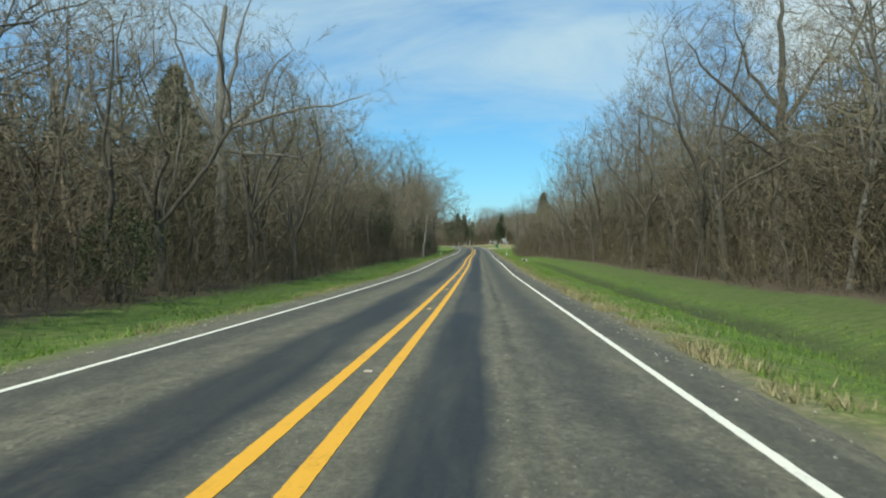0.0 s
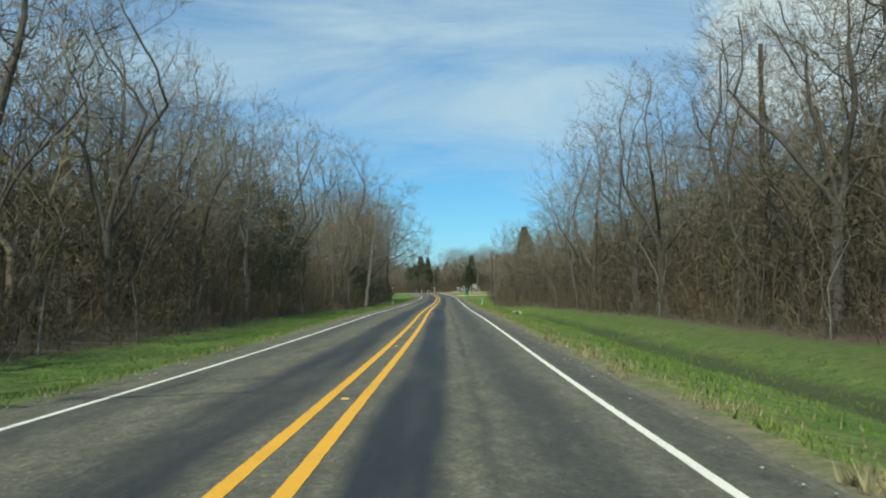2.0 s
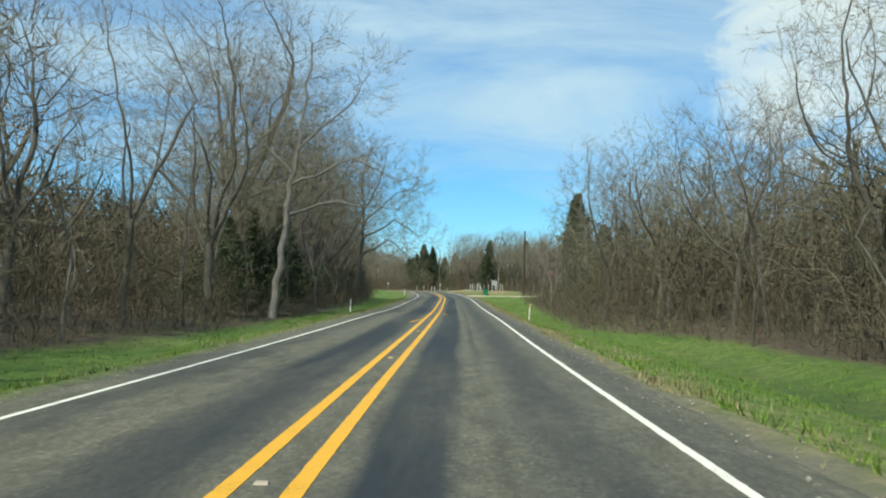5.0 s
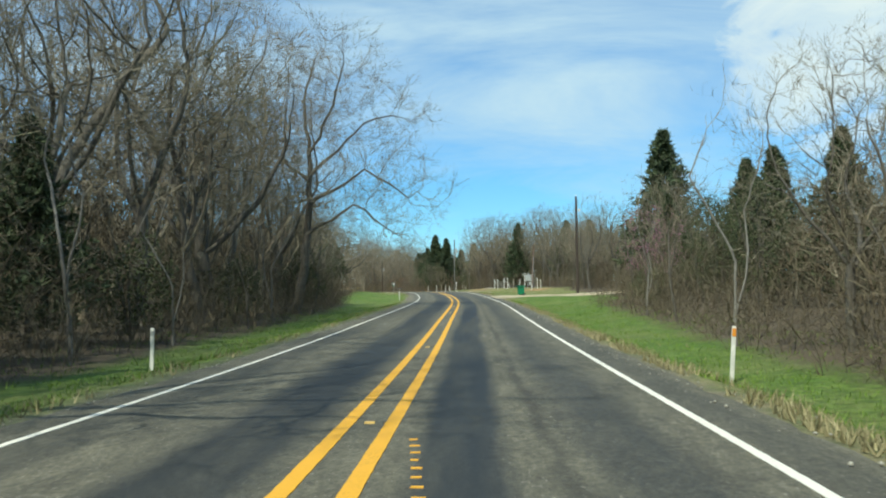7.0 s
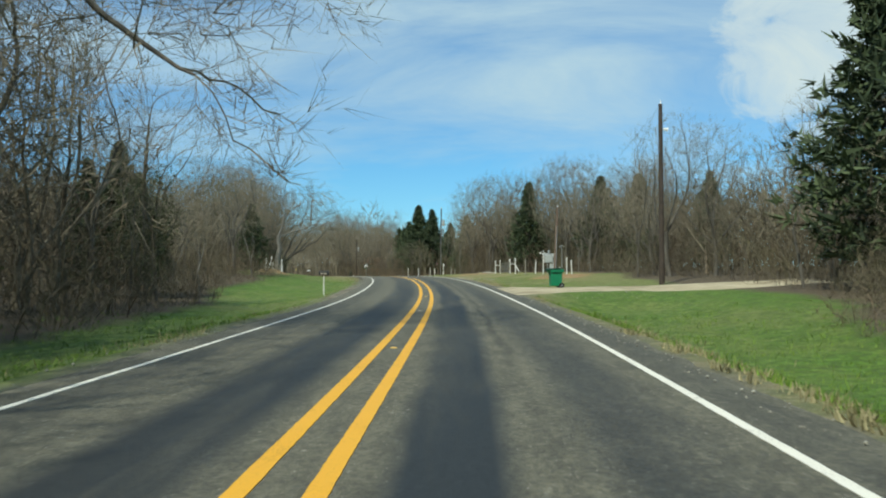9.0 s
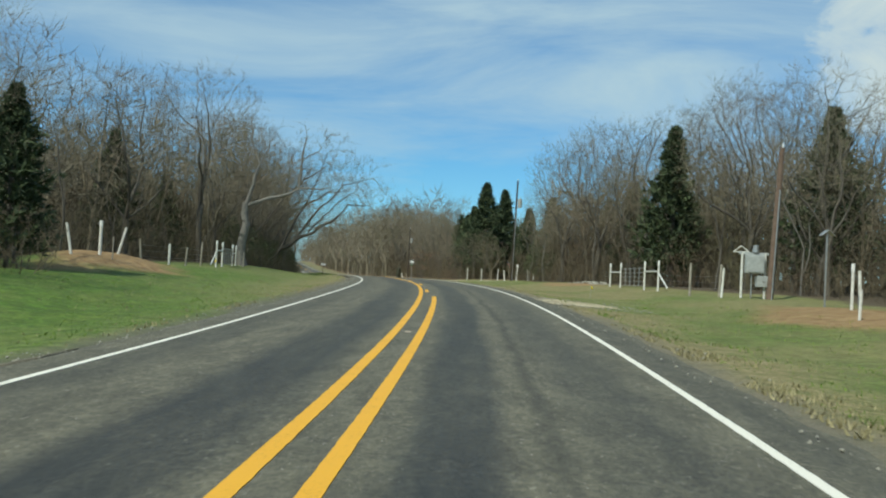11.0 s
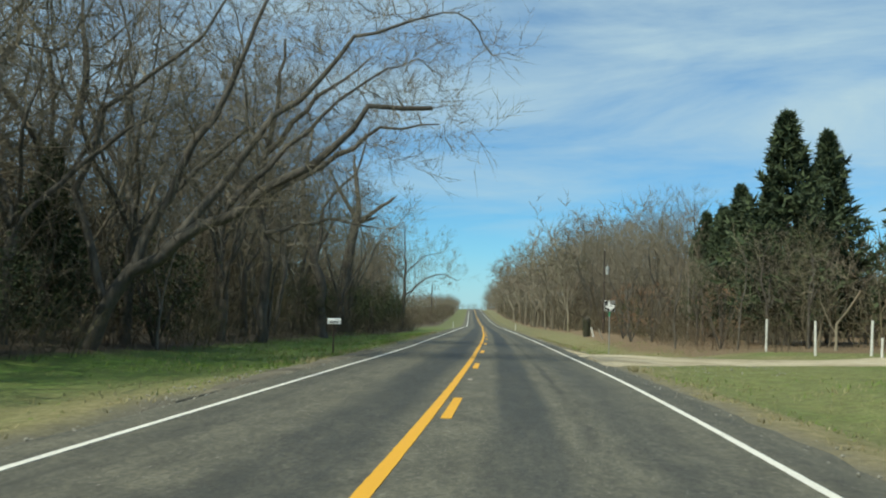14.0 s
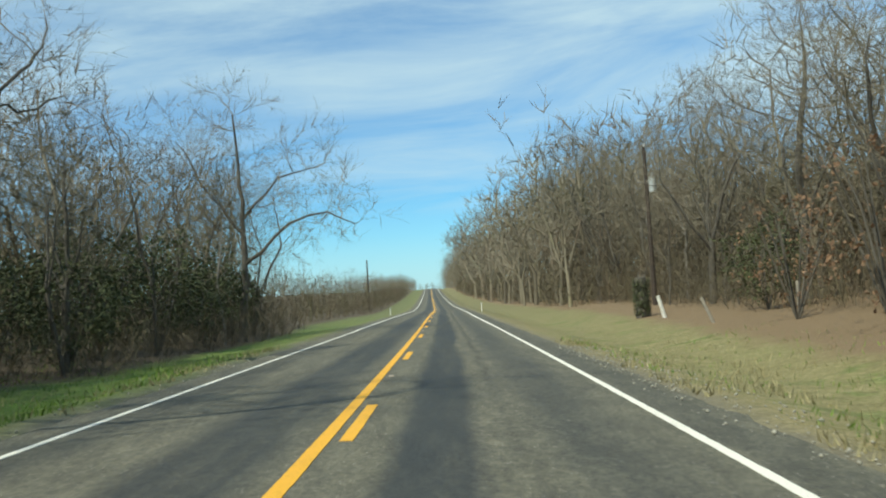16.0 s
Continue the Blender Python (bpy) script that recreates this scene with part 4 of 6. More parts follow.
for s_, u_, h_ in ((30, -10, 3.0), (112, -11.0, 9.6), (124, -11.2, 8.6), (118, -11.6, 6.5), (205, 12.4, 5.2), (211, 13.0, 6.0), (198, 12.2, 5.5), (160, -10.5, 3.5), (190, -9.6, 3.2), (205, -10, 3), (214, 10.8, 2.2), (222, -10, 3.6),
                   (242, -11, 5.5), (326, -12.2, 3.2), (334, -10.8, 2.6), (345, -11.5, 3.0), (356, -11, 3.5), (380, -10.5, 3.2), (392, -11.5, 3.0), (405, -10.5, 3.6), (399, -10.2, 3.2), (412, -9.8, 4.2), (394, -9.9, 3.8), (402, -9.4, 3.4), (408, -10.6, 4.6), (415, -9.2, 3.2), (420, -9.6, 4.0), (427, -10.2, 3.6), (417, -10.6, 3.0), (424, -9.8, 3.2), (386, -11.0, 3.0), (270, 16, 3), (338, 14, 3), (410, 12.5, 3.2)):
    shrub(2 if h_ > 5 else rs.randrange(2), s_, u_, h_, rs.uniform(0, 360))


for s_, u_, h_ in ((372, 11.5, 3.4), (388, 10.8, 4.2), (396, 10.6, 4.8), (403, 11.0, 4.0)):
    shrub(3, s_, u_, h_, s_ * 53 % 360, "young tree still holding withered russet leaves")


# ---- trees that stand out ----
def own_tree(name, seed, height, girth, k, s, u, label, bark=None, lean=(0, 0), turn=0.0, crown=None):
    B, T = tree_data(seed, height, girth, k, lean)
    e = add_tree(name, B.mesh("trunk", bark or BARK, True), T.mesh("crown", crown or TWIG), label, "tree", "trees of the roadside wood")
    e.matrix_basis = stand(s, u, turn)
    return e


own_tree("bare_tree", 601, 21.5, 0.36, ROUND, 172, -12.0, "tall leafless tree with a broad domed crown at the wood's edge")
own_tree("bare_tree", 604, 16.5, 0.36, form(goals=1100, limbs=5, wide=0.36, splay=(20, 58)), 205, -11.2, "big leafless tree with crooked spreading limbs")
own_tree("bare_tree", 605, 17.0, 0.38, form(goals=1100, limbs=5, wide=0.38, splay=(22, 60)), 192, -12.6, "big leafless tree with crooked spreading limbs")
own_tree("bare_tree", 608, 17.5, 0.26, ROUND, 81, 18.9, "pale leafless tree with a tall fine crown", BARK_PALE)
own_tree("bare_tree", 609, 14.2, 0.28, ROUND, 95, 15.6, "leafless tree with a rounded crown over the brush")


def limbed(name, seed, s, u, limbs, label, bark=None, bearing=1.0, k=None, category="tree"):
    """A tree with its main limbs set out one by one: right of the foot, along the road, height; thickness at foot and tip."""
    rnd = random.Random(seed)
    k = k or form()
    e = tagged(new(name), label, category, "trees of the roadside wood")
    T = Wood()
    nodes, parent, goals, shafts = [], [], [], []
    for n, (r0, r1, line) in enumerate(limbs):
        pts = [Vector(p) for p in line]
        fine = [pts[0]]
        for a, b in zip(pts, pts[1:]):
            m = max(2, int((b - a).length / 0.7))
            for q in range(1, m + 1):
                fine.append(a.lerp(b, q / m) + any_way(rnd) * (0.13 if q < m else 0.04))
        last = len(fine) - 1
        radii = [r0 + (r1 - r0) * i / last for i in range(last + 1)]
        if n == 0:
            radii[0] *= 1.3
        radii = [r * (1.0 if n == 0 else 0.78) for r in radii]
        shafts.append((fine, radii))
        for i, p in enumerate(fine):
            parent.append(len(nodes) - 1 if i else (-1 if n == 0 else min(range(len(nodes)), key=lambda j: (nodes[j] - p).length)))
            nodes.append(p)
            t = i / last
            if t < (0.45 if n == 0 else 0.22):
                continue
            for _ in range(int(bearing * 17 + rnd.random())):
                v = any_way(rnd) * (rnd.uniform(0.4, 2.3) * (0.75 + 0.5 * bearing))
                goals.append(tuple(p + Vector((v.x, v.y, v.z * 0.8 + 0.35))))
    P, parent = colonise(seed, nodes, parent, np.array(goals), 0.42, 0.60, k["lift"], k["wander"])
    B = Wood()
    clothe(B, T, rnd, P, parent, limbs[0][0] * 0.7, k["tip"], k["thin"], k["hairs"] + (1 if bearing > 0.9 else 0), k["twig"], k["fine"], k["sub"], len(nodes))
    for n, (fine, radii) in enumerate(shafts):
        L = B if n == 0 else Wood()
        L.limb(fine, radii, 9 if n == 0 else 7)
        part("trunk" if n == 0 else "limb", L.mesh("limb", bark or BARK, True), e)
    if T.f:
        part("crown", T.mesh("crown", TWIG), e)
    e.matrix_basis = stand(s, u)
    return e


limbed("bare_tree", 602, 165, -8.4, [
    (0.22, 0.04, ((0, 0, -0.3), (0.5, 0, 4.3), (0.7, 0, 7.1), (1.3, 0.3, 11), (1.6, 0, 14.5))),
    (0.12, 0.03, ((0.6, 0, 5.4), (3.2, 0.3, 6.2), (6.0, 0, 5.8))),
    (0.12, 0.03, ((0.7, 0, 7.0), (4.0, -0.4, 8.4), (6.4, 0.4, 7.4))),
    (0.11, 0.03, ((0.8, 0, 7.6), (-1.6, 0.6, 10.0), (-2.6, 1.5, 13.0))),
    (0.10, 0.03, ((1.0, 0, 8.8), (3.6, 1.0, 11.5), (4.6, 1.6, 13.4)))],
    "leafless tree with a pale stem and limbs over the verge", BARK_PALE)
limbed("bare_tree", 603, 219, -9.6, [
    (0.32, 0.05, ((0, 0, -0.3), (0.6, 0, 4), (0.9, 0.2, 9), (0.6, 0, 13), (1.2, 0, 15.5))),
    (0.15, 0.03, ((0.7, 0, 4.8), (3.6, -0.5, 6.6), (6.0, 0, 4.8))),
    (0.15, 0.03, ((0.8, 0, 6.6), (4.2, 0.5, 8.8), (6.8, 0.5, 7.0))),
    (0.15, 0.03, ((0.9, 0, 8.4), (4.2, 0, 11.6), (5.9, 0, 12.0))),
    (0.14, 0.03, ((0.9, 0, 8.0), (-2.2, 1, 10.5), (-4.2, 1, 13.5))),
    (0.13, 0.03, ((0.8, 0, 9.6), (2.6, -1.4, 12.5), (3.2, -2.0, 14.8)))],
    "big leafless tree with long limbs hanging towards the road", None, 2.0)
limbed("bare_tree", 606, 52, -12.5, [
    (0.46, 0.12, ((0, 0, -0.3), (-0.1, 0, 4), (-0.2, 0, 8.3), (-0.2, 0, 12.6), (0.1, 0, 14.5))),
    (0.20, 0.04, ((-0.3, 0, 7.4), (-1.7, 0.3, 9.8), (-2.3, 0, 11.9), (-2.9, 0, 14.0))),
    (0.20, 0.05, ((0.0, 0, 8.5), (0.4, 0, 10.8), (0.9, 0, 13.1), (1.5, 0, 15.0))),
    (0.17, 0.03, ((0.1, 0, 8.0), (2.0, 0.3, 9.5), (2.4, 0, 10.9), (3.7, 0, 12.1))),
    (0.18, 0.03, ((0.2, 0, 8.0), (2.4, 0, 8.6), (5.0, 0, 9.1), (7.4, 0.4, 9.7))),
    (0.16, 0.03, ((0.2, 0, 6.8), (4.0, 0.6, 6.4), (6.0, 0.5, 7.4)))],
    "tall half-dead tree with crooked bare limbs", BARK_PALE, 0.42)
limbed("bare_tree", 607, 55.5, 17.8, [
    (0.44, 0.08, ((0, 0, -0.3), (0, 0, 4), (0.2, 0, 8), (0.3, 0, 12), (0.2, 0.4, 17.0))),
    (0.22, 0.04, ((0.1, 0, 7.6), (-1.8, 0, 9.4), (-3.7, 0.3, 11.3), (-5.0, 0.5, 13.2))),
    (0.20, 0.04, ((0.1, 0, 9.4), (-1.4, 0.8, 11.5), (-2.2, 1, 14.5))),
    (0.22, 0.04, ((0.2, 0, 8.4), (2.0, 0, 11.2), (3.8, 0, 14.0))),
    (0.18, 0.03, ((0.1, 0, 6.5), (-2.4, -0.6, 8.0), (-4.2, -0.5, 8.4)))],
    "large dark leafless oak with heavy twisting limbs")
limbed("leaning_tree", 611, 350, -11.0, [
    (0.24, 0.06, ((0, 0, -0.3), (1.4, 0, 2.2), (2.6, 0, 3.0), (6.2, 0, 5.2), (7.8, 0.3, 7.0), (9.6, 0.4, 7.0))),
    (0.19, 0.04, ((2.2, 0, 2.8), (4.6, 0.3, 6.0), (7.3, 0.4, 9.0), (9.4, 0.4, 9.6))),
    (0.20, 0.04, ((1.4, 0, 2.2), (2.6, 0, 5.0), (3.8, 0, 7.3), (4.9, 0, 10.0), (5.4, 0, 12.0))),
    (0.17, 0.04, ((0.7, 0, 1.2), (-0.4, 0, 4.4), (0.3, 0, 6.8), (2.6, 0, 8.4), (3.8, 0, 10.2))),
    (0.13, 0.03, ((4.0, 0, 4.1), (6.4, 0.6, 6.8), (8.2, 0.8, 8.2)))],
    "large leafless tree leaning over the road with long arching limbs", None, 1.4)
limbed("bare_tree", 615, 380, -9.4, [
    (0.34, 0.06, ((0, 0, -0.3), (-0.3, 0, 3.6), (-1.4, 0, 6.2), (-3.2, 0, 9.1), (-4.6, 0.4, 12.0))),
    (0.22, 0.04, ((-1.3, 0, 6.0), (-1.5, 0, 8.7), (-1.1, 0, 12.4), (-1.6, 0.2, 14.4))),
    (0.18, 0.04, ((-0.6, 0, 4.6), (-0.2, 0, 7.6), (1.6, 0, 9.6), (2.2, 0, 12.0))),
    (0.16, 0.03, ((-2.2, 0, 7.6), (-5.0, 0, 8.8), (-7.0, 0, 11.0)))],
    "big leafless tree with dark steeply forking limbs")
limbed("bare_tree", 617, 366, -9.8, [
    (0.27, 0.06, ((0, 0, -0.3), (0.2, 0, 3.4), (-0.3, 0, 6.5), (0.2, 0, 9.5), (0.6, 0, 13.5))),
    (0.24, 0.04, ((0.0, 0, 6.4), (2.6, 0.4, 8.0), (5.0, 0, 9.6), (7.6, 0.5, 9.9))),
    (0.20, 0.04, ((0.0, 0, 8.4), (2.2, -0.5, 10.8), (4.6, -0.6, 12.6))),
    (0.20, 0.04, ((-0.2, 0, 5.8), (-2.6, 0.6, 8.4), (-4.4, 0.8, 11.6))),
    (0.16, 0.03, ((0.1, 0, 4.8), (2.8, 0.8, 5.6), (5.0, 0.6, 5.2)))],
    "big dark leafless tree with heavy limbs reaching over the verge", None, 1.2)
limbed("bare_tree", 613, 420, -8.3, [
    (0.20, 0.04, ((0, 0, -0.3), (0.3, 0, 4), (0.2, 0, 8.0), (0, 0, 10.5))),
    (0.12, 0.03, ((0.3, 0, 3.6), (2.4, 0, 5.3), (4.2, 0, 5.7), (5.4, 0, 5.1))),
    (0.10, 0.03, ((0.2, 0, 5.5), (2.0, 0, 7.4), (3.4, 0, 7.8))),
    (0.10, 0.03, ((0.2, 0, 5.0), (-1.6, 0, 7.4), (-2.6, 0, 9.4)))],
    "leafless tree with a long limb arching over the verge")
limbed("dead_tree", 614, 322, -11.4, [
    (0.36, 0.22, ((0, 0, -0.3), (-0.15, 0, 1.6), (0.12, 0, 3.0), (0, 0, 4.5))),
    (0.20, 0.05, ((0, 0, 4.2), (0.5, 0, 5.8), (0.9, 0, 7.3), (0.2, 0, 8.9), (0.1, 0, 10.4))),
    (0.07, 0.02, ((0.9, 0, 7.2), (1.4, 0, 8.4), (1.8, 0, 9.4))),
    (0.07, 0.02, ((0.4, 0, 8.4), (-0.2, 0, 7.9), (-0.4, 0, 8.8))),
    (0.18, 0.05, ((0.1, 0, 4.3), (1.6, 0, 4.9), (3.7, 0, 5.7), (6.0, 0, 6.0))),
    (0.15, 0.05, ((3.7, 0, 5.6), (3.8, 0, 7.4), (4.1, 0, 9.5))),
    (0.06, 0.02, ((3.9, 0, 7.8), (4.9, 0, 8.4), (5.4, 0, 9.3)))],
    "dead pale grey tree with broken bare forks beside the gate", BARK_PALE, 0.40, form(hairs=1, sub=1, twig=0.55, fine=0.012), "dead tree")


def snag(s, u):
    """A dead trunk, broken off high up, with stubs of limbs."""
    rnd = random.Random(9)
    e = tagged(new("dead_snag"), "broken dead tree trunk with splintered dark limb stubs", "dead tree")
    B = Wood()
    pts = [Vector((0, 0, -0.3)), Vector((0.10, 0.1, 2)), Vector((0.05, 0, 4)), Vector((0.35, 0.1, 6)), Vector((0.65, 0.1, 7.4))]
    B.tube(pts, [0.46, 0.37, 0.35, 0.32, 0.30], 9)
    part("trunk", B.mesh("trunk", BARK, True), e)
    for d, n, r in (((0.1, 0.1, 1), 5.0, 0.20), ((-0.35, 0, 1), 3.8, 0.17), ((0.95, 0.1, 0.55), 2.9, 0.17), ((0.25, 0.3, 1), 3.2, 0.16), ((1.0, 0, 0.05), 1.3, 0.14), ((-0.6, -0.2, 0.4), 1.2, 0.11)):
        L = Wood()
        p, w = pts[-1] - Vector((0, 0, 0.3)), Vector(d).normalized()
        line, width = [p], [r]
        for i in range(6):
            w = (w + any_way(rnd) * 0.20 + UP * 0.04).normalized()
            p = p + w * (n / 6)
            line.append(p)
            width.append(r * (1 - 0.09 * (i + 1)) * rnd.uniform(0.85, 1.15))
        L.tube(line, width, 6)
        L.spike(line[-1] - w * 0.1, line[-1] + w * 0.35, width[-1] * 0.9)
        part("limb", L.mesh("limb", BARK, True), e)
    e.matrix_basis = stand(s, u, 0, 0, 1.13)


snag(394, -10.3)


def redbud(s, u, height):
    rnd = random.Random(33)
    B, T = tree_data(34, height, 0.06, form(fork=0.2, low=0.12, limbs=4, goals=150, step=0.34, kill=0.5, sub=1, twig=0.45, thin=0.02, tip=0.007, wide=0.4))
    L = Wood()
    for _ in range(2600):
        v = rnd.choice(T.v)
        p = v + any_way(rnd) * 0.12
        d = any_way(rnd)
        L.leaf(p, d, d.cross(any_way(rnd)).normalized(), rnd.uniform(0.03, 0.06), rnd.uniform(0.015, 0.025))
    e = tagged(new("redbud"), "small bare tree in pink blossom at the wood's edge", "tree", "blossoming trees")
    part("trunk", B.mesh("trunk", BARK, True), e)
    part("crown", T.mesh("crown", TWIG), e)
    part("blossom", L.mesh("blossom", PINK), e, "pale magenta blossom")
    return e


PINK = material("blossom", leaf_build((0.22, 0.07, 0.14), (0.46, 0.20, 0.32)), 0.8)
tree = redbud(216.5, 11.6, 5.6)
tree.matrix_basis = stand(216.5, 11.6)
copy_thing(tree, stand(221.0, 12.6, 120, 0, 0.9))


# ---- grass ----
def grass():
    """Blades along both verges, thicker where the camera passes close."""
    rnd = np.random.default_rng(8)
    for name, mat, label, share in (("grass_green", BLADE_G, "fresh green grass blades on the verge", 0), ("grass_dry", BLADE_D, "dry straw-coloured grass along the road's edge", 1)):
        n = 150000 if share == 0 else 95000
        s = rnd.uniform(2, 405, n)
        side = np.where(rnd.random(n) < 0.42, -1.0, 1.0)
        if share == 0:
            u = side * (4.4 + rnd.random(n) ** 1.5 * 6.0)
        else:
            u = side * (4.05 + rnd.exponential(0.55, n) + np.where((s > 270) & (rnd.random(n) < 0.6), rnd.uniform(0, 5, n), 0))
        u = np.clip(u, -10.5, 11.0)
        keep = ~((u > 0) & ((np.abs(s - 248.5) < 6) | (np.abs(s - 358) < 7.5)))
        if share == 0:
            keep &= ~((s > 292) & (s < 345) & (rnd.random(n) < 0.8)) & ~((s >= 345) & (u > 0) & (rnd.random(n) < 0.8))
        else:
            keep &= (u > 0) | (s > 270) | (rnd.random(n) < 0.35)
        s, u = s[keep], u[keep]
        clump = np.array([noise.noise((a * 0.55, b * 0.8, 4.0 + share)) + 0.6 * noise.noise((a * 1.9, b * 1.9, 9.0 + share)) for a, b in zip(s, u)])
        keep = clump > (-0.25 if share == 0 else 0.12)
        s, u, clump = s[keep], u[keep], clump[keep]
        base = np.array([tuple(place(a, b, -0.02)) for a, b in zip(s, u)])
        h = (0.04 + 0.07 * rnd.random(len(s)) + 0.14 * np.clip(clump, 0, 1)) * (1.0 if share == 0 else 1.1) * np.where((s > 236) & (s < 345), 0.5, 1.0)
        a = rnd.uniform(0, 2 * np.pi, len(s))
        w = 0.007 + 0.011 * rnd.random(len(s))
        side_ = np.stack([np.cos(a), np.sin(a), 0 * a], 1) * w[:, None]
        tilt = np.stack([rnd.normal(0, 0.4, len(s)) * h, rnd.normal(0, 0.4, len(s)) * h, h], 1)
        out = np.stack([np.sin(a), -np.cos(a), 0 * a], 1) * (w * 0.8)[:, None]
        v = np.stack([base - side_, base + side_, base + out, base + tilt], 1).reshape(-1, 3)
        k = np.arange(len(s))[:, None] * 4
        f = np.concatenate([k + np.array([0, 2, 3]), k + np.array([2, 1, 3])], 0)
        heap = Heap()
        heap.v, heap.f = [v], [f]
        tagged(new(name, heap.mesh(name, mat)), label, "grass", kind="stuff")


grass()


# ---- materials of the made things ----
WHITE_POST = plain("white_post_paint", (0.72, 0.71, 0.66), 0.6, 0, 0.3, 6)
OLD_WOOD = plain("weathered_wood", (0.36, 0.325, 0.27), 0.9, 0, 0.4, 5)
POLE_WOOD = plain("creosoted_pole", (0.055, 0.040, 0.031), 0.85, 0, 0.4, 4)
POLE_BROWN = plain("weathered_brown_pole", (0.17, 0.115, 0.085), 0.85, 0, 0.35, 4)
GREY_STEEL = plain("galvanised_steel", (0.42, 0.43, 0.42), 0.45, 0.7, 0.25, 8)
GREY_BOX = plain("grey_painted_box", (0.42, 0.44, 0.43), 0.5, 0.1, 0.2, 7)
BIN_GREEN = plain("green_plastic", (0.014, 0.20, 0.095), 0.45, 0, 0.2, 3)
BIN_DARK = plain("dark_green_plastic", (0.006, 0.060, 0.035), 0.5, 0, 0.2, 3)
RUBBER = plain("black_rubber", (0.018, 0.018, 0.018), 0.8, 0, 0.2, 9)
BLACK = plain("black_paint", (0.016, 0.016, 0.017), 0.5, 0, 0.2, 9)
SIGN_WHITE = plain("white_sheeting", (0.80, 0.80, 0.78), 0.45, 0, 0.08, 9)
SIGN_GREEN = plain("green_sleeve", (0.02, 0.34, 0.17), 0.5, 0, 0.1, 9)
ORANGE = plain("amber_reflector", (0.70, 0.26, 0.03), 0.4, 0, 0.15, 9)
CONCRETE = plain("old_concrete", (0.44, 0.42, 0.37), 0.9, 0, 0.35, 3)
STONE = plain("pale_rubble", (0.38, 0.36, 0.30), 0.95, 0, 0.35, 6)
FLAG_RED = plain("flag_red", (0.42, 0.05, 0.06), 0.8, 0, 0.15, 9)
FLAG_WHITE = plain("flag_white", (0.72, 0.70, 0.68), 0.8, 0, 0.1, 9)
FLAG_BLUE = plain("flag_blue", (0.03, 0.05, 0.18), 0.8, 0, 0.15, 9)
INK = plain("faded_lettering", (0.10, 0.10, 0.10), 0.7, 0, 0.2, 20)
STUD = plain("yellow_stud", (0.72, 0.48, 0.14), 0.4, 0, 0.2, 20)
STUD_WHITE = plain("white_stud", (0.44, 0.37, 0.29), 0.5, 0, 0.2, 20)


def gravel_build(N, w):
    uv, s, u = along(N)
    big = N.noise(w, 0.55, 5, 0.65)
    stone = N.noise(w, 24.0, 3, 0.8)
    fine = N.noise(w, 70.0, 2, 0.7)
    c = N.ramp(big, [(0.35, (0.34, 0.27, 0.165)), (0.55, (0.54, 0.455, 0.30)), (0.75, (0.64, 0.565, 0.41))])
    c = N.mix(N.ramp(stone, [(0.38, 0.55), (0.52, 0.0)]), c, (0.20, 0.18, 0.13))
    return c, N.math("ADD", stone, fine), 0.02


def dust_build(N, w):
    big = N.noise(w, 0.8, 5, 0.7)
    stone = N.noise(w, 26.0, 3, 0.8)
    c = N.ramp(big, [(0.35, (0.10, 0.088, 0.062)), (0.55, (0.20, 0.172, 0.118)), (0.70, (0.34, 0.295, 0.205))])
    c = N.mix(N.ramp(stone, [(0.38, 0.6), (0.52, 0.0)]), c, (0.075, 0.068, 0.050))
    return c, stone, 0.02


GRAVEL = material("pale_gravel", gravel_build, 0.95)
DUST = material("dusty_shoulder", dust_build, 0.95)


# ---- shapes for made things ----
def box_bm(size, at=(0, 0, 0), bevel=0.006, turn=None, taper=1.0):
    bm = bmesh.new()
    bmesh.ops.create_cube(bm, size=1.0)
    for v in bm.verts:
        k = taper if v.co.z < 0 else 1.0
        v.co = Vector((v.co.x * size[0] * k, v.co.y * size[1] * k, v.co.z * size[2]))
    if bevel:
        bmesh.ops.bevel(bm, geom=bm.edges[:], offset=bevel, segments=1, affect="EDGES")
    if turn is not None:
        bmesh.ops.transform(bm, matrix=turn, verts=bm.verts)
    bmesh.ops.translate(bm, vec=at, verts=bm.verts)
    return bm


def rod_bm(a, b, r0, r1=None, sides=10, cap_round=0.0):
    a, b = Vector(a), Vector(b)
    bm = bmesh.new()
    length = (b - a).length
    bmesh.ops.create_cone(bm, cap_ends=True, segments=sides, radius1=r0, radius2=r0 if r1 is None else r1, depth=length)
    if cap_round:
        bmesh.ops.bevel(bm, geom=[e for e in bm.edges if all(abs(v.co.z - length / 2) < 1e-4 for v in e.verts)], offset=cap_round, segments=2, affect="EDGES")
    m = Matrix.Translation((a + b) / 2) @ (b - a).to_track_quat("Z", "Y").to_matrix().to_4x4()
    bmesh.ops.transform(bm, matrix=m, verts=bm.verts)
    return bm


def bm_part(name, bm, mat, parent, label=""):
    me = bpy.data.meshes.new(name)
    bm.to_mesh(me)
    bm.free()
    me.materials.append(mat)
    return part(name, me, parent, label)


def polygon_bm(points, thick):
    """A flat plate in the xz plane, facing -y."""
    bm = bmesh.new()
    front = [bm.verts.new((x, -thick / 2, z)) for x, z in points]
    rear = [bm.verts.new((x, thick / 2, z)) for x, z in points]
    bm.faces.new(front)
    bm.faces.new(rear[::-1])
    n = len(points)
    for i in range(n):
        bm.faces.new((front[i], rear[i], rear[(i + 1) % n], front[(i + 1) % n]))
    bmesh.ops.recalc_face_normals(bm, faces=bm.faces)
    return bm


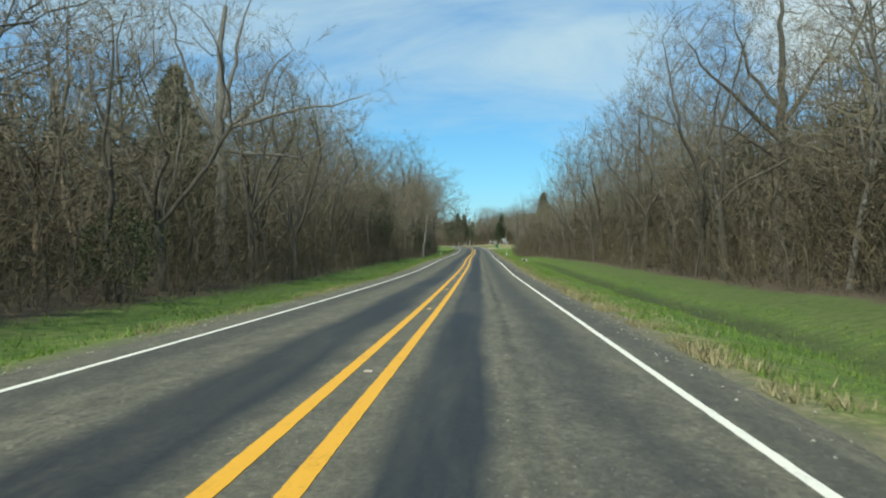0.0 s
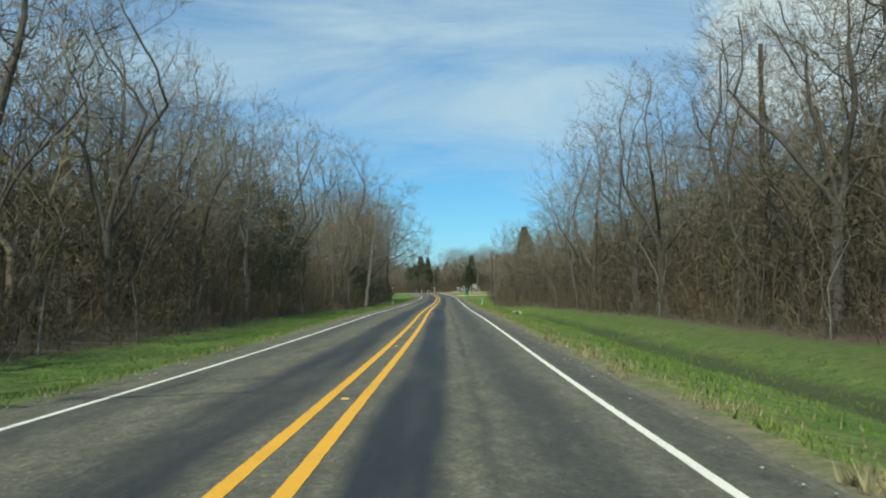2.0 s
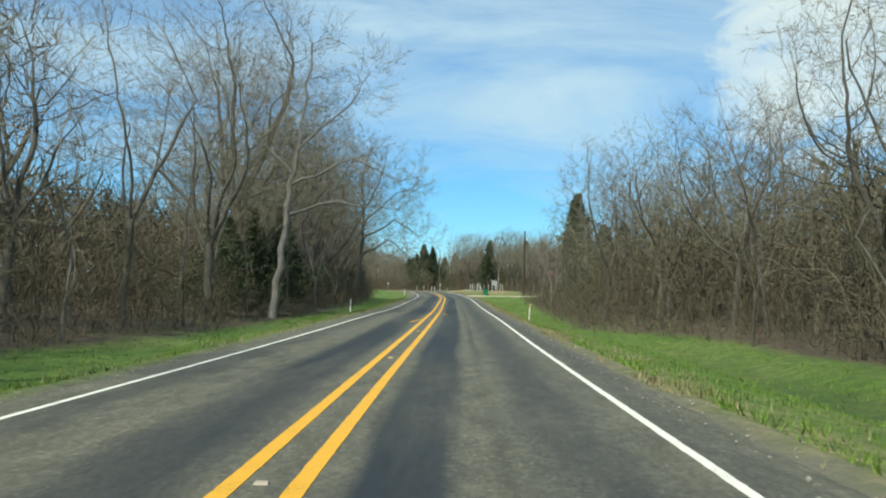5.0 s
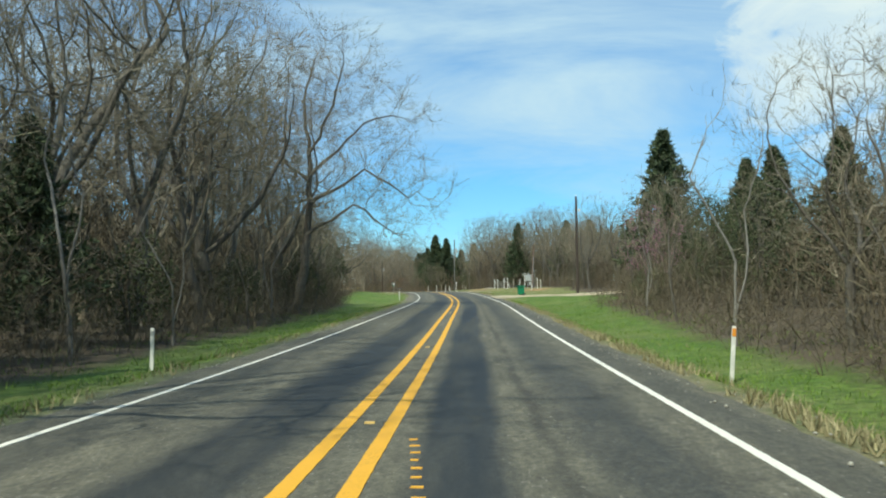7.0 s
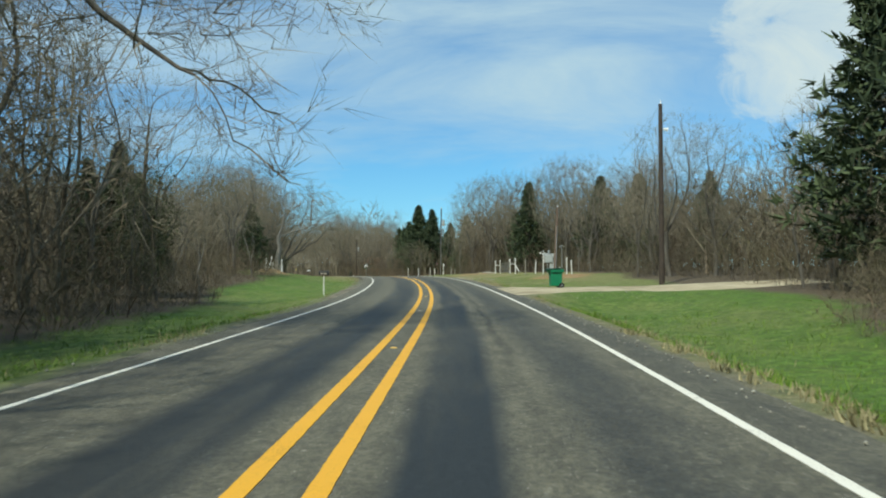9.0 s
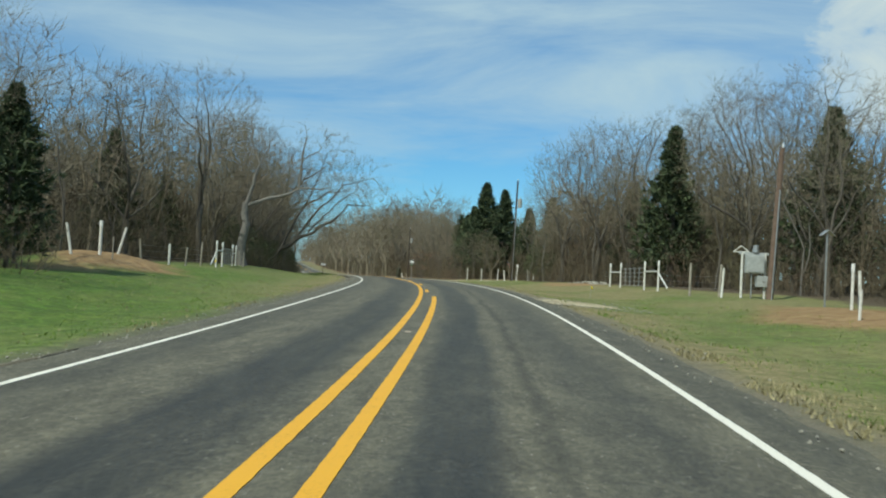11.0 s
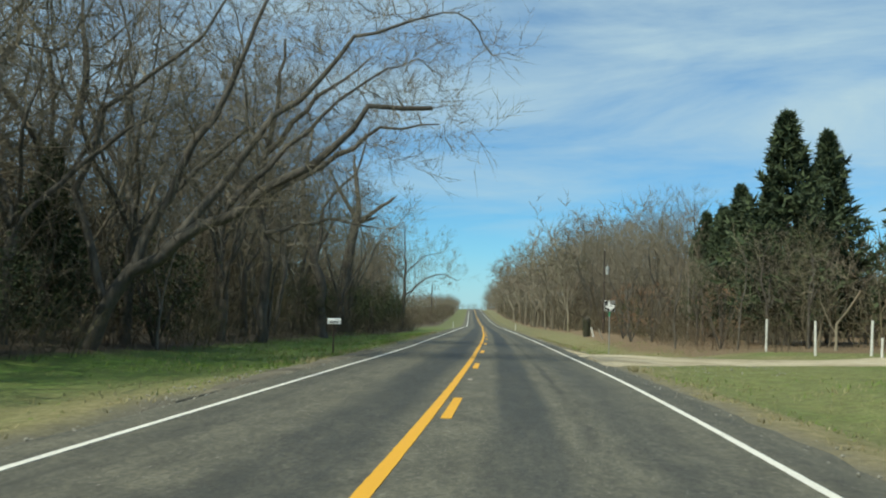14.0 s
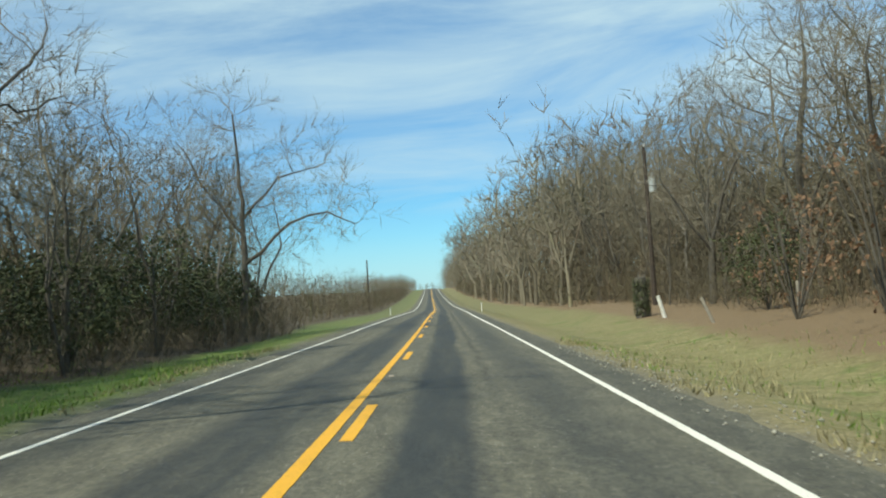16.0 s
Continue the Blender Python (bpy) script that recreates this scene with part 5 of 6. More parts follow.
# ---- drives and shoulders ----
def drive(s0, s1, u0, u1, flare, label, seed, lift=0.03):
    """A sheet of gravel from the pavement outwards; it widens at the road."""
    rnd = random.Random(seed)
    us = np.arange(u0, u1 + 0.01, 0.5)
    verts, faces, uvs = [], [], []
    n = 15
    for u in us:
        k = step(u0 + 4.0, u0, u) * flare
        for j in range(n):
            s = s0 - k + (s1 - s0 + 2 * k) * j / (n - 1)
            if j in (0, n - 1):
                s += 0.45 * noise.noise((u * 0.8, s0, seed))
            rim = -lift - 0.02 if j in (0, n - 1) or u == us[-1] else 0.0
            if u == us[0]:
                u_ = u - 0.10 + 0.28 * noise.noise((s * 0.9, seed, 2.0)) + 0.12 * noise.noise((s * 3.1, seed, 5.0))
                verts.append(place(s, u_, -0.004 if u_ < 3.6 else -0.03))
            else:
                verts.append(place(s, u, lift + rim + 0.03 * noise.noise((s * 1.3, u * 1.3, seed))))
            uvs.append((s, u))
    for i in range(len(us) - 1):
        for j in range(n - 1):
            k = i * n + j
            faces.append((k, k + n, k + n + 1, k + 1))
    me = mesh_of("driveway", verts, faces, GRAVEL, True)
    layer = me.uv_layers.new(name="along")
    for poly in me.polygons:
        for li in poly.loop_indices:
            layer.data[li].uv = uvs[me.loops[li].vertex_index]
    return tagged(new("driveway", me), label, "driveway", kind="structure")


drive(245.8, 251.6, 3.75, 20, 2.2, "pale sandy gravel drive running off the road", 1)
drive(281.0, 284.0, 3.8, 6.6, 0.3, "small patch of pale gravel beside the road", 2)
drive(355.0, 360.2, 3.75, 26, 2.6, "pale gravel drive between fence posts", 3)


def shoulder(s0, s1, u0, u1, label, seed):
    ss = np.arange(s0, s1 + 0.1, 1.0)
    verts, faces, uvs = [], [], []
    n = 6
    for s in ss:
        end = step(s0, s0 + 6, s) * step(s1, s1 - 6, s)
        wide = (u1 - u0) * end * (0.75 + 0.5 * noise.noise((s * 0.35, seed, 0.0)))
        for j in range(n):
            u = u0 + wide * j / (n - 1) * (1 + 0.5 * noise.noise((s * 1.7, seed, j * 0.3)))
            verts.append(place(s, u, 0.03 - (0.05 if j in (0, n - 1) else 0)))
            uvs.append((s, u))
    for i in range(len(ss) - 1):
        for j in range(n - 1):
            k = i * n + j
            faces.append((k, k + 1, k + n + 1, k + n) if u1 > u0 else (k, k + n, k + n + 1, k + 1))
    me = mesh_of("gravel_shoulder", verts, faces, GRAVEL if u1 > 0 else DUST, True)
    layer = me.uv_layers.new(name="along")
    for poly in me.polygons:
        for li in poly.loop_indices:
            layer.data[li].uv = uvs[me.loops[li].vertex_index]
    tagged(new("gravel_shoulder", me), label, "shoulder", kind="structure")


shoulder(336, 362, -3.6, -4.5, "strip of loose gravel beside the pavement", 4)
shoulder(356, 370, 3.8, 4.6, "strip of loose gravel beside the pavement", 5)
shoulder(240, 262, -3.6, -4.4, "strip of dusty gravel beside the pavement", 6)


# ---- road studs ----
def stud_mesh(mat):
    bm = box_bm((0.10, 0.10, 0.018), (0, 0, 0.009), 0)
    for v in bm.verts:
        if v.co.z > 0.01:
            v.co.y *= 0.55
            v.co.x *= 0.85
    me = bpy.data.meshes.new("road_stud")
    bm.to_mesh(me)
    bm.free()
    me.materials.append(mat)
    return me


stud_y, stud_w = stud_mesh(STUD), stud_mesh(STUD_WHITE)
for k in range(22):
    s_ = 10.56 + 12.192 * k
    ob = part("road_stud", stud_y if k % 3 else stud_w, road)
    ob.matrix_basis = Matrix.Translation(place(s_, 0.0, 0.004, True)) @ Matrix.Rotation(centre(s_)[3], 4, "Z")
for k in range(6):
    s_ = 293.9 + 24.384 * k
    ob = part("road_stud", stud_w, road)
    ob.matrix_basis = Matrix.Translation(place(s_, 0.03, 0.004, True)) @ Matrix.Rotation(centre(s_)[3], 4, "Z")


# ---- markers and posts ----
def delineator(s, u, height, lean=(0, 0), amber=False, label="white plastic roadside marker post with a reflector"):
    e = tagged(new("marker_post"), label, "marker post", "roadside marker posts")
    bm = box_bm((0.085, 0.030, height + 0.15), (0, 0, (height - 0.15) / 2), 0.008)
    bm_part("post", bm, WHITE_POST, e)
    bm_part("reflector", box_bm((0.075, 0.008, 0.16 if amber else 0.10), (0, -0.020, height - 0.12), 0.003), ORANGE if amber else GREY_STEEL, e, "amber reflector" if amber else "")
    e.matrix_basis = stand(s, u) @ pose(0, 0, 0, lean[1], lean[0], 0)


delineator(180.9, -6.0, 0.92, (1, 0))
delineator(178.9, 6.0, 1.10, (4, 0), True, "slender white marker post with an amber reflector, leaning slightly")
delineator(485.0, -5.0, 0.9)
delineator(476.6, 4.9, 0.9)


def post(s, u, height, r=0.06, lean=(0, 0), mat=None, name="fence_post", label="white-painted wooden fence post in the grass", group="fence posts", capped=False):
    e = tagged(new(name), label, "post", group)
    bm_part("shaft", rod_bm((0, 0, -0.25), (0, 0, height), r, r * 0.88, 9, 0.012), mat or WHITE_POST, e)
    if capped:
        bm_part("cap", rod_bm((0, 0, height - 0.16), (0, 0, height + 0.05), r * 1.15, r * 1.05, 9, 0.012), SIGN_WHITE, e, "bright white cap")
    e.matrix_basis = stand(s, u) @ pose(0, 0, 0, lean[1], lean[0], 0)
    return e


GREYP = "weathered grey wooden fence post"
for s_, u_, h_, r_, le, m_, lab, cap in (
        (285.7, -11.7, 1.15, 0.06, (0, 0), WHITE_POST, "white post on the heap of earth", True), (284.2, -12.2, 1.05, 0.05, (-11, 0), WHITE_POST, "leaning white post on the heap of earth", False),
        (287.6, -11.6, 1.0, 0.05, (14, 0), WHITE_POST, "leaning white post on the heap of earth", False), (284.9, -11.0, 0.8, 0.025, (0, 0), OLD_WOOD, "thin stake on the heap of earth", False),
        (293.5, -12.3, 1.1, 0.05, (-5, 0), OLD_WOOD, GREYP, False), (296.6, -11.8, 0.95, 0.06, (0, 0), WHITE_POST, "short white fence post", False), (297.4, -11.2, 0.9, 0.045, (3, 0), OLD_WOOD, GREYP, False),
        (303.6, -11.6, 1.25, 0.05, (2, 0), OLD_WOOD, GREYP, False), (318.6, -11.0, 1.0, 0.06, (0, 0), OLD_WOOD, GREYP, False),
        (292.0, 11.25, 1.40, 0.055, (0, 0), OLD_WOOD, GREYP, False), (289.2, 11.6, 1.3, 0.05, (2, 0), OLD_WOOD, GREYP, False), (288.3, 11.4, 1.15, 0.05, (3, 0), WHITE_POST, "white post beside the meter stand", False),
        (277.9, 11.85, 1.25, 0.045, (0, 0), WHITE_POST, "white post in bare earth", True), (278.6, 12.4, 1.1, 0.05, (-3, 0), WHITE_POST, "white post in bare earth", False), (274.5, 10.6, 0.75, 0.04, (2, 0), WHITE_POST, "short pale stake in bare earth", False),
        (366.2, 12.1, 1.38, 0.055, (1, 0), WHITE_POST, "white fence post beside the drive", False), (363.5, 13.3, 1.38, 0.055, (0, 0), WHITE_POST, "white fence post beside the drive", False),
        (361.9, 14.9, 1.36, 0.055, (2, 0), WHITE_POST, "white fence post beside the drive", False), (359.6, 14.4, 0.75, 0.05, (2, 0), WHITE_POST, "short white post beside the drive", False),
        (357.6, 14.8, 1.2, 0.075, (-6, 0), WHITE_POST, "stout white post leaning beside the drive", False), (353.8, 16.5, 1.3, 0.06, (0, 0), WHITE_POST, "white fence post beside the drive", False), (352.6, 16.8, 1.2, 0.06, (2, 0), WHITE_POST, "white fence post beside the drive", False),
        (415.9, 10.1, 0.95, 0.09, (-14, 0), WHITE_POST, "white post leaning in dry grass", False), (408.2, 10.0, 0.95, 0.06, (-22, 0), OLD_WOOD, "grey post leaning in dry grass", False),
        (404.5, 11.6, 1.0, 0.05, (0, 0), OLD_WOOD, GREYP, False)):
    post(s_, u_, h_, r_, le, m_, "fence_post", lab, "fence posts", cap)


def gate(s_a, s_b, s_c, s_d, u, label, brace_end):
    """Two braced pairs of posts with a wire-panel gate hung between the inner ones."""
    mid = (s_b + s_c) / 2
    x, y, z, psi = centre(mid)
    base = stand(mid, u)
    e = tagged(new("farm_gate"), label, "gate", "farm gates")
    e.matrix_basis = base
    h = 1.38
    for s in (s_a, s_b, s_c, s_d):
        bm_part("post", rod_bm((0, s - mid, -0.3), (0, s - mid, h), 0.052, 0.048, 9, 0.012), WHITE_POST, e)
        bm_part("cap", rod_bm((0, s - mid, h - 0.18), (0, s - mid, h + 0.04), 0.058, 0.053, 9, 0.012), SIGN_WHITE, e, "bright white cap")
    for a, b in ((s_a, s_b), (s_c, s_d)):
        bm_part("rail", rod_bm((0, a - mid, 0.88), (0, b - mid, 0.90), 0.04, 0.04, 8), WHITE_POST, e)
    far = s_a if brace_end < 0 else s_d
    bm_part("brace", rod_bm((0, far - mid, 0.80), (0, far - mid + brace_end, 0.05), 0.045, 0.04, 8), WHITE_POST, e)
    a, b = s_b - mid + 0.12, s_c - mid - 0.12
    for i in range(6):
        y_ = a + (b - a) * i / 5
        bm_part("bar", rod_bm((0, y_, 0.12), (0, y_, 1.12), 0.022, 0.022, 6), GREY_STEEL if i % 5 else OLD_WOOD, e)
    for i in range(5):
        z_ = 0.15 + 0.23 * i
        bm_part("wire", rod_bm((0, a, z_), (0, b, z_), 0.012, 0.012, 5), GREY_STEEL, e)


gate(306.3, 308.7, 313.3, 315.0, -11.2, "farm gate of wire panels between white braced posts", -2.0)
gate(298.2, 300.7, 305.7, 308.2, 11.6, "farm gate of wire panels between white braced posts", -1.6)


def wires(name, line, heights, label, sag=0.03, r=0.004):
    """Thin wires from post to post, each a part of the run."""
    e = tagged(new(name), label, "wire fence")
    for h in heights:
        W = Wood()
        pts = [place(s, u, h) for s, u in line]
        run = []
        for a, b in zip(pts[:-1], pts[1:]):
            for i in range(4):
                t = i / 4
                run.append(a.lerp(b, t) - UP * (sag * 4 * t * (1 - t)))
        run.append(pts[-1])
        W.tube(run, [r] * len(run), 4)
        part("wire", W.mesh("wire", GREY_STEEL), e)


wires("wire_fence", [(293.5, -12.3), (297.4, -11.2), (303.6, -11.6), (306.3, -11.2)], (0.35, 0.6, 0.85), "three-strand wire fence along the wood")
wires("wire_fence", [(308.2, 11.6), (315, 13.0)], (0.35, 0.6, 0.85), "three-strand wire fence along the wood")
wires("wire_fence", [(298.2, 11.6), (292.0, 11.25), (289.2, 11.6)], (0.35, 0.6, 0.85), "three-strand wire fence along the wood")


# ---- poles ----
def utility_pole(s, u, height, r=0.14, lean=(0, 0), fittings=(), label="dark wooden utility pole", mat=None):
    e = tagged(new("utility_pole"), label, "utility pole", "utility poles")
    bm_part("shaft", rod_bm((0, 0, -0.3), (0, 0, height), r, r * 0.68, 12, 0.02), mat or POLE_WOOD, e)
    for kind in fittings:
        if kind == "can":
            can = bm_part("transformer", rod_bm((0.32, -0.05, height - 2.6), (0.32, -0.05, height - 1.75), 0.20, 0.20, 14, 0.03), GREY_BOX, e, "grey transformer can")
            bm_part("bushing", rod_bm((0.32, -0.05, height - 1.76), (0.32, -0.05, height - 1.5), 0.035, 0.02, 8), GREY_STEEL, can)
            bm_part("bracket", box_bm((0.22, 0.06, 0.08), (0.13, -0.05, height - 2.0), 0.01), GREY_STEEL, e)
        if kind == "insulator":
            bm_part("insulator", rod_bm((0, -0.06, height - 0.05), (0, -0.06, height + 0.16), 0.035, 0.03, 8, 0.01), SIGN_WHITE, e)
        if kind == "lamp":
            bm_part("lamp", rod_bm((0.10, -0.10, height - 1.3), (0.34, -0.18, height - 1.35), 0.05, 0.10, 10), SIGN_WHITE, e, "small white yard lamp")
        if kind == "conduit":
            bm_part("conduit", rod_bm((0.02, -r - 0.02, 0.0), (0.01, -r * 0.8 - 0.02, height * 0.72), 0.03, 0.03, 8), GREY_STEEL, e)
    e.matrix_basis = stand(s, u) @ pose(0, 0, 0, lean[1], lean[0], 0)
    return e


utility_pole(93.0, 16.2, 13.0, 0.16, (0, 0), ("insulator",))
utility_pole(252.6, 12.0, 9.2, 0.15, (0, 0), ("insulator", "lamp"))
utility_pole(287.4, 12.95, 5.8, 0.14, (2.5, 0), ("insulator", "conduit"), "leaning reddish-brown wooden service pole", POLE_BROWN)
utility_pole(344.0, 12.6, 9.7, 0.115, (1, 0), ("can", "insulator", "conduit"), "dark wooden utility pole with a transformer can")
utility_pole(429.5, 12.7, 8.9, 0.14, (0, 0), ("insulator", "can"), "wooden utility pole in front of the wood")
utility_pole(543.0, -11.2, 8.7, 0.16)


def cable(a, b, sag, r=0.006):
    W = Wood()
    pts = [a.lerp(b, i / 16) - UP * (sag * 4 * (i / 16) * (1 - i / 16)) for i in range(17)]
    W.tube(pts, [r] * 17, 5)
    tagged(new("service_cable", W.mesh("service_cable", BLACK, True)), "thin black service cable between two poles", "cable")


cable(place(252.6, 12.0, 9.1), place(287.4, 13.1, 5.7), 0.7)


# ---- meter stand ----
def meter_stand(s, u):
    e = tagged(new("meter_stand"), "grey electric meter box on white posts under a small frame", "meter stand")
    for y_ in (-0.45, 0.45):
        bm_part("leg", rod_bm((0, y_, -0.2), (0, y_, 1.75), 0.05, 0.045, 8), WHITE_POST, e)
    bm_part("board", box_bm((0.06, 1.15, 0.10), (0, 0, 1.72), 0.01), GREY_BOX, e)
    body = bm_part("cabinet", box_bm((0.28, 0.70, 0.72), (-0.10, 0, 1.32), 0.015), GREY_BOX, e)
    bm_part("cabinet_door", box_bm((0.02, 0.62, 0.62), (-0.252, 0, 1.32), 0.008), GREY_BOX, body)
    bm_part("meter", rod_bm((-0.05, -0.05, 1.77), (-0.05, -0.05, 2.05), 0.13, 0.11, 12, 0.02), GREY_STEEL, e)
    for a, b in (((0, 0.2, 1.78), (0, 0.5, 2.0)), ((0, 0.5, 2.0), (0, 0.8, 1.76)), ((0, 0.2, 1.78), (0, 0.8, 1.76))):
        bm_part("frame_bar", rod_bm(a, b, 0.02, 0.02, 6), WHITE_POST, e)
    low = bm_part("lower_box", box_bm((0.25, 0.50, 0.42), (-0.05, -0.35, 0.66), 0.012), GREY_BOX, e, "small grey lower box")
    bm_part("latch", box_bm((0.02, 0.05, 0.08), (-0.185, -0.35, 0.66), 0.004), GREY_STEEL, low)
    bm_part("pipe", rod_bm((-0.1, 0.1, 0.0), (-0.1, 0.1, 0.98), 0.03, 0.03, 8), GREY_STEEL, e)
    e.matrix_basis = stand(s, u, 90) @ Matrix.Identity(4)


meter_stand(288.0, 12.5)


def roofed_post(s, u):
    e = tagged(new("roofed_post"), "thin metal post with a little gabled roof on top", "post")
    bm_part("shaft", rod_bm((0, 0, -0.2), (0, 0, 2.22), 0.03, 0.03, 8), GREY_STEEL, e)
    for x_ in (-1, 1):
        turn = Matrix.Rotation(radians(38 * x_), 4, "Y")
        bm_part("roof_slope", box_bm((0.28, 0.20, 0.018), (0.11 * x_, 0, 2.22), 0.004, turn), GREY_STEEL, e)
    e.matrix_basis = stand(s, u, 10)


roofed_post(279.9, 11.9)


# ---- bin, mailboxes, sign, flag ----
def wheeled_bin(s, u):
    e = tagged(new("wheeled_bin"), "dark-lidded green plastic wheeled rubbish bin at the drive", "bin")
    bm_part("body", box_bm((0.66, 0.58, 0.86), (0, 0, 0.53), 0.03, None, 0.86), BIN_GREEN, e)
    bm_part("rim", box_bm((0.76, 0.72, 0.16), (0, 0, 0.92), 0.025), BIN_GREEN, e)
    lid = bm_part("lid", box_bm((0.82, 0.80, 0.07), (0, 0, 1.035), 0.03), BIN_DARK, e, "dark green lid, pushed askew")
    lid.matrix_basis = pose(-0.05, 0, 0, 0, -3, 0)
    bm_part("lip", box_bm((0.20, 0.30, 0.03), (-0.42, 0, 1.02), 0.01), BIN_DARK, lid)
    bm_part("handle", rod_bm((0.43, -0.26, 0.97), (0.43, 0.26, 0.97), 0.02, 0.02, 8), BIN_DARK, e)
    bm_part("pocket", box_bm((0.28, 0.03, 0.07), (-0.10, -0.300, 0.80), 0.01), BIN_DARK, e)
    for y_ in (-0.30, 0.30):
        wheel = bm_part("wheel", rod_bm((0.26, y_ - 0.03, 0.14), (0.26, y_ + 0.03, 0.14), 0.14, 0.14, 16, 0.015), RUBBER, e)
        bm_part("hub", rod_bm((0.26, y_ - 0.036, 0.14), (0.26, y_ + 0.036, 0.14), 0.05, 0.05, 10), GREY_STEEL, wheel)
    e.matrix_basis = stand(s, u, 8, 0, 0.93)


wheeled_bin(252.8, 6.62)


def bars(parent, spans, y_, mat, side=-1):
    """Plain bars where letters or numbers stand: x, z, width, height."""
    for x_, z_, w_, h_ in spans:
        bm_part("lettering", box_bm((w_, 0.004, h_), (x_, y_, z_), 0), mat, parent)


def mailbox(s, u, turn, height, mat, post_mat, label, ink, length=0.52):
    e = tagged(new("mailbox"), label, "mailbox", "roadside mailboxes")
    bm_part("post", box_bm((0.06, 0.06, height - 0.1), (0, 0, (height - 0.30) / 2 - 0.05), 0.008), post_mat, e)
    pts = [(-0.09, 0.0), (-0.09, 0.11)] + [(-0.09 * math.cos(a), 0.11 + 0.09 * math.sin(a)) for a in np.linspace(0.3, math.pi - 0.3, 7)] + [(0.09, 0.11), (0.09, 0.0)]
    bm = polygon_bm(pts[::-1], length)
    bmesh.ops.transform(bm, matrix=Matrix.Translation((0, 0, height - 0.21)) @ Matrix.Rotation(radians(90), 4, "Z"), verts=bm.verts)
    box = bm_part("box", bm, mat, e)
    bm = polygon_bm([(x * 1.06, z * 1.05) for x, z in pts[::-1]], 0.02)
    bmesh.ops.transform(bm, matrix=Matrix.Translation((length / 2, 0, height - 0.213)) @ Matrix.Rotation(radians(90), 4, "Z"), verts=bm.verts)
    bm_part("door", bm, mat, box)
    for i in range(4):
        bm_part("lettering", box_bm((0.05, 0.004, 0.07), (-0.12 + 0.075 * i, -0.093, height - 0.14), 0), ink, box)
    bm_part("flag_arm", box_bm((0.02, 0.008, 0.14), (0.12, 0.10, height - 0.09), 0.002), FLAG_RED, box)
    e.matrix_basis = stand(s, u, turn)


mailbox(357.7, -5.2, 12, 1.22, SIGN_WHITE, POLE_WOOD, "white metal mailbox with faded lettering on a dark post", INK, 0.46)
mailbox(250.3, -4.85, 4, 1.16, BLACK, WHITE_POST, "black mailbox with pale numerals on a thin pale post", STUD_WHITE, 0.48)


def route_sign(s, u):
    e = tagged(new("route_sign"), "square black road sign with white state outline and number 47", "road sign")
    bm_part("post", box_bm((0.055, 0.035, 2.95), (0, 0.03, 1.32), 0.005), GREY_STEEL, e)
    bm_part("sleeve", box_bm((0.065, 0.045, 0.26), (0, 0.03, 2.30), 0.005), SIGN_GREEN, e, "green sleeve")
    plate = bm_part("plate", box_bm((0.62, 0.012, 0.62), (0, 0, 2.77), 0.004), SIGN_WHITE, e)
    bm_part("field", box_bm((0.59, 0.004, 0.59), (0, -0.009, 2.77), 0), BLACK, plate, "black field")
    outline = [(-.10, .26), (.03, .26), (.03, .12), (.10, .11), (.18, .09), (.255, .08), (.26, -.02), (.28, -.08), (.24, -.12),
               (.16, -.16), (.10, -.20), (.11, -.27), (.05, -.26), (.01, -.20), (-.04, -.12), (-.09, -.09), (-.13, -.13), (-.18, -.11), (-.22, -.05), (-.28, .01), (-.10, .01)]
    bm = polygon_bm(outline, 0.005)
    bmesh.ops.translate(bm, vec=(0, -0.0135, 2.77), verts=bm.verts)
    bm_part("state_outline", bm, SIGN_WHITE, plate)
    for words, size, x_, z_, mat in (("47", 0.20, 0.07, -0.055, BLACK), ("FARM", 0.075, 0.165, 0.185, SIGN_WHITE), ("ROAD", 0.075, -0.17, -0.225, SIGN_WHITE)):
        font = bpy.data.curves.new("number" if words == "47" else "word", "FONT")
        font.body, font.size, font.align_x, font.extrude = words, size, "CENTER", 0.0015
        font.materials.append(mat)
        ob = new("number" if words == "47" else "word", font)
        ob.parent = plate
        ob.matrix_basis = pose(x_, -0.0185 if words == "47" else -0.0135, 2.77 + z_, 90, 0, 0)
    e.matrix_basis = stand(s, u, -3)


route_sign(380.7, 7.15)


def flag(s, u):
    e = tagged(new("flag"), "small drooping striped flag on a staff by a white post", "flag")
    bm_part("staff", rod_bm((0, 0, -0.1), (-0.28, 0, 2.35), 0.014, 0.012, 8), OLD_WOOD, e)
    rows, cols = 13, 10
    verts = []
    for j in range(cols + 1):
        for i in range(rows + 1):
            a, b = j / cols, i / rows
            verts.append((-0.27 + 0.03 * b + 0.34 * a * (0.55 + 0.3 * b), 0.06 * math.sin(a * 7 + b * 2) * a, 2.30 - 0.34 * b - 0.55 * a))
    for name, mat, test, text in (("stripes_red", FLAG_RED, lambda i, j: i % 2 == 0 and not (i < 7 and j < 4), "red stripes"),
                                  ("stripes_white", FLAG_WHITE, lambda i, j: i % 2 == 1 and not (i < 7 and j < 4), "white stripes"),
                                  ("canton", FLAG_BLUE, lambda i, j: i < 7 and j < 4, "blue canton")):
        faces = [(j * (rows + 1) + i, j * (rows + 1) + i + 1, (j + 1) * (rows + 1) + i + 1, (j + 1) * (rows + 1) + i)
                 for j in range(cols) for i in range(rows) if test(i, j)]
        me = mesh_of(name, verts, faces, mat, True)
        ob = part(name, me, e, text)
        ob.modifiers.new("thickness", "SOLIDIFY").thickness = 0.003
    e.matrix_basis = stand(s, u)


flag(358.4, 15.5)


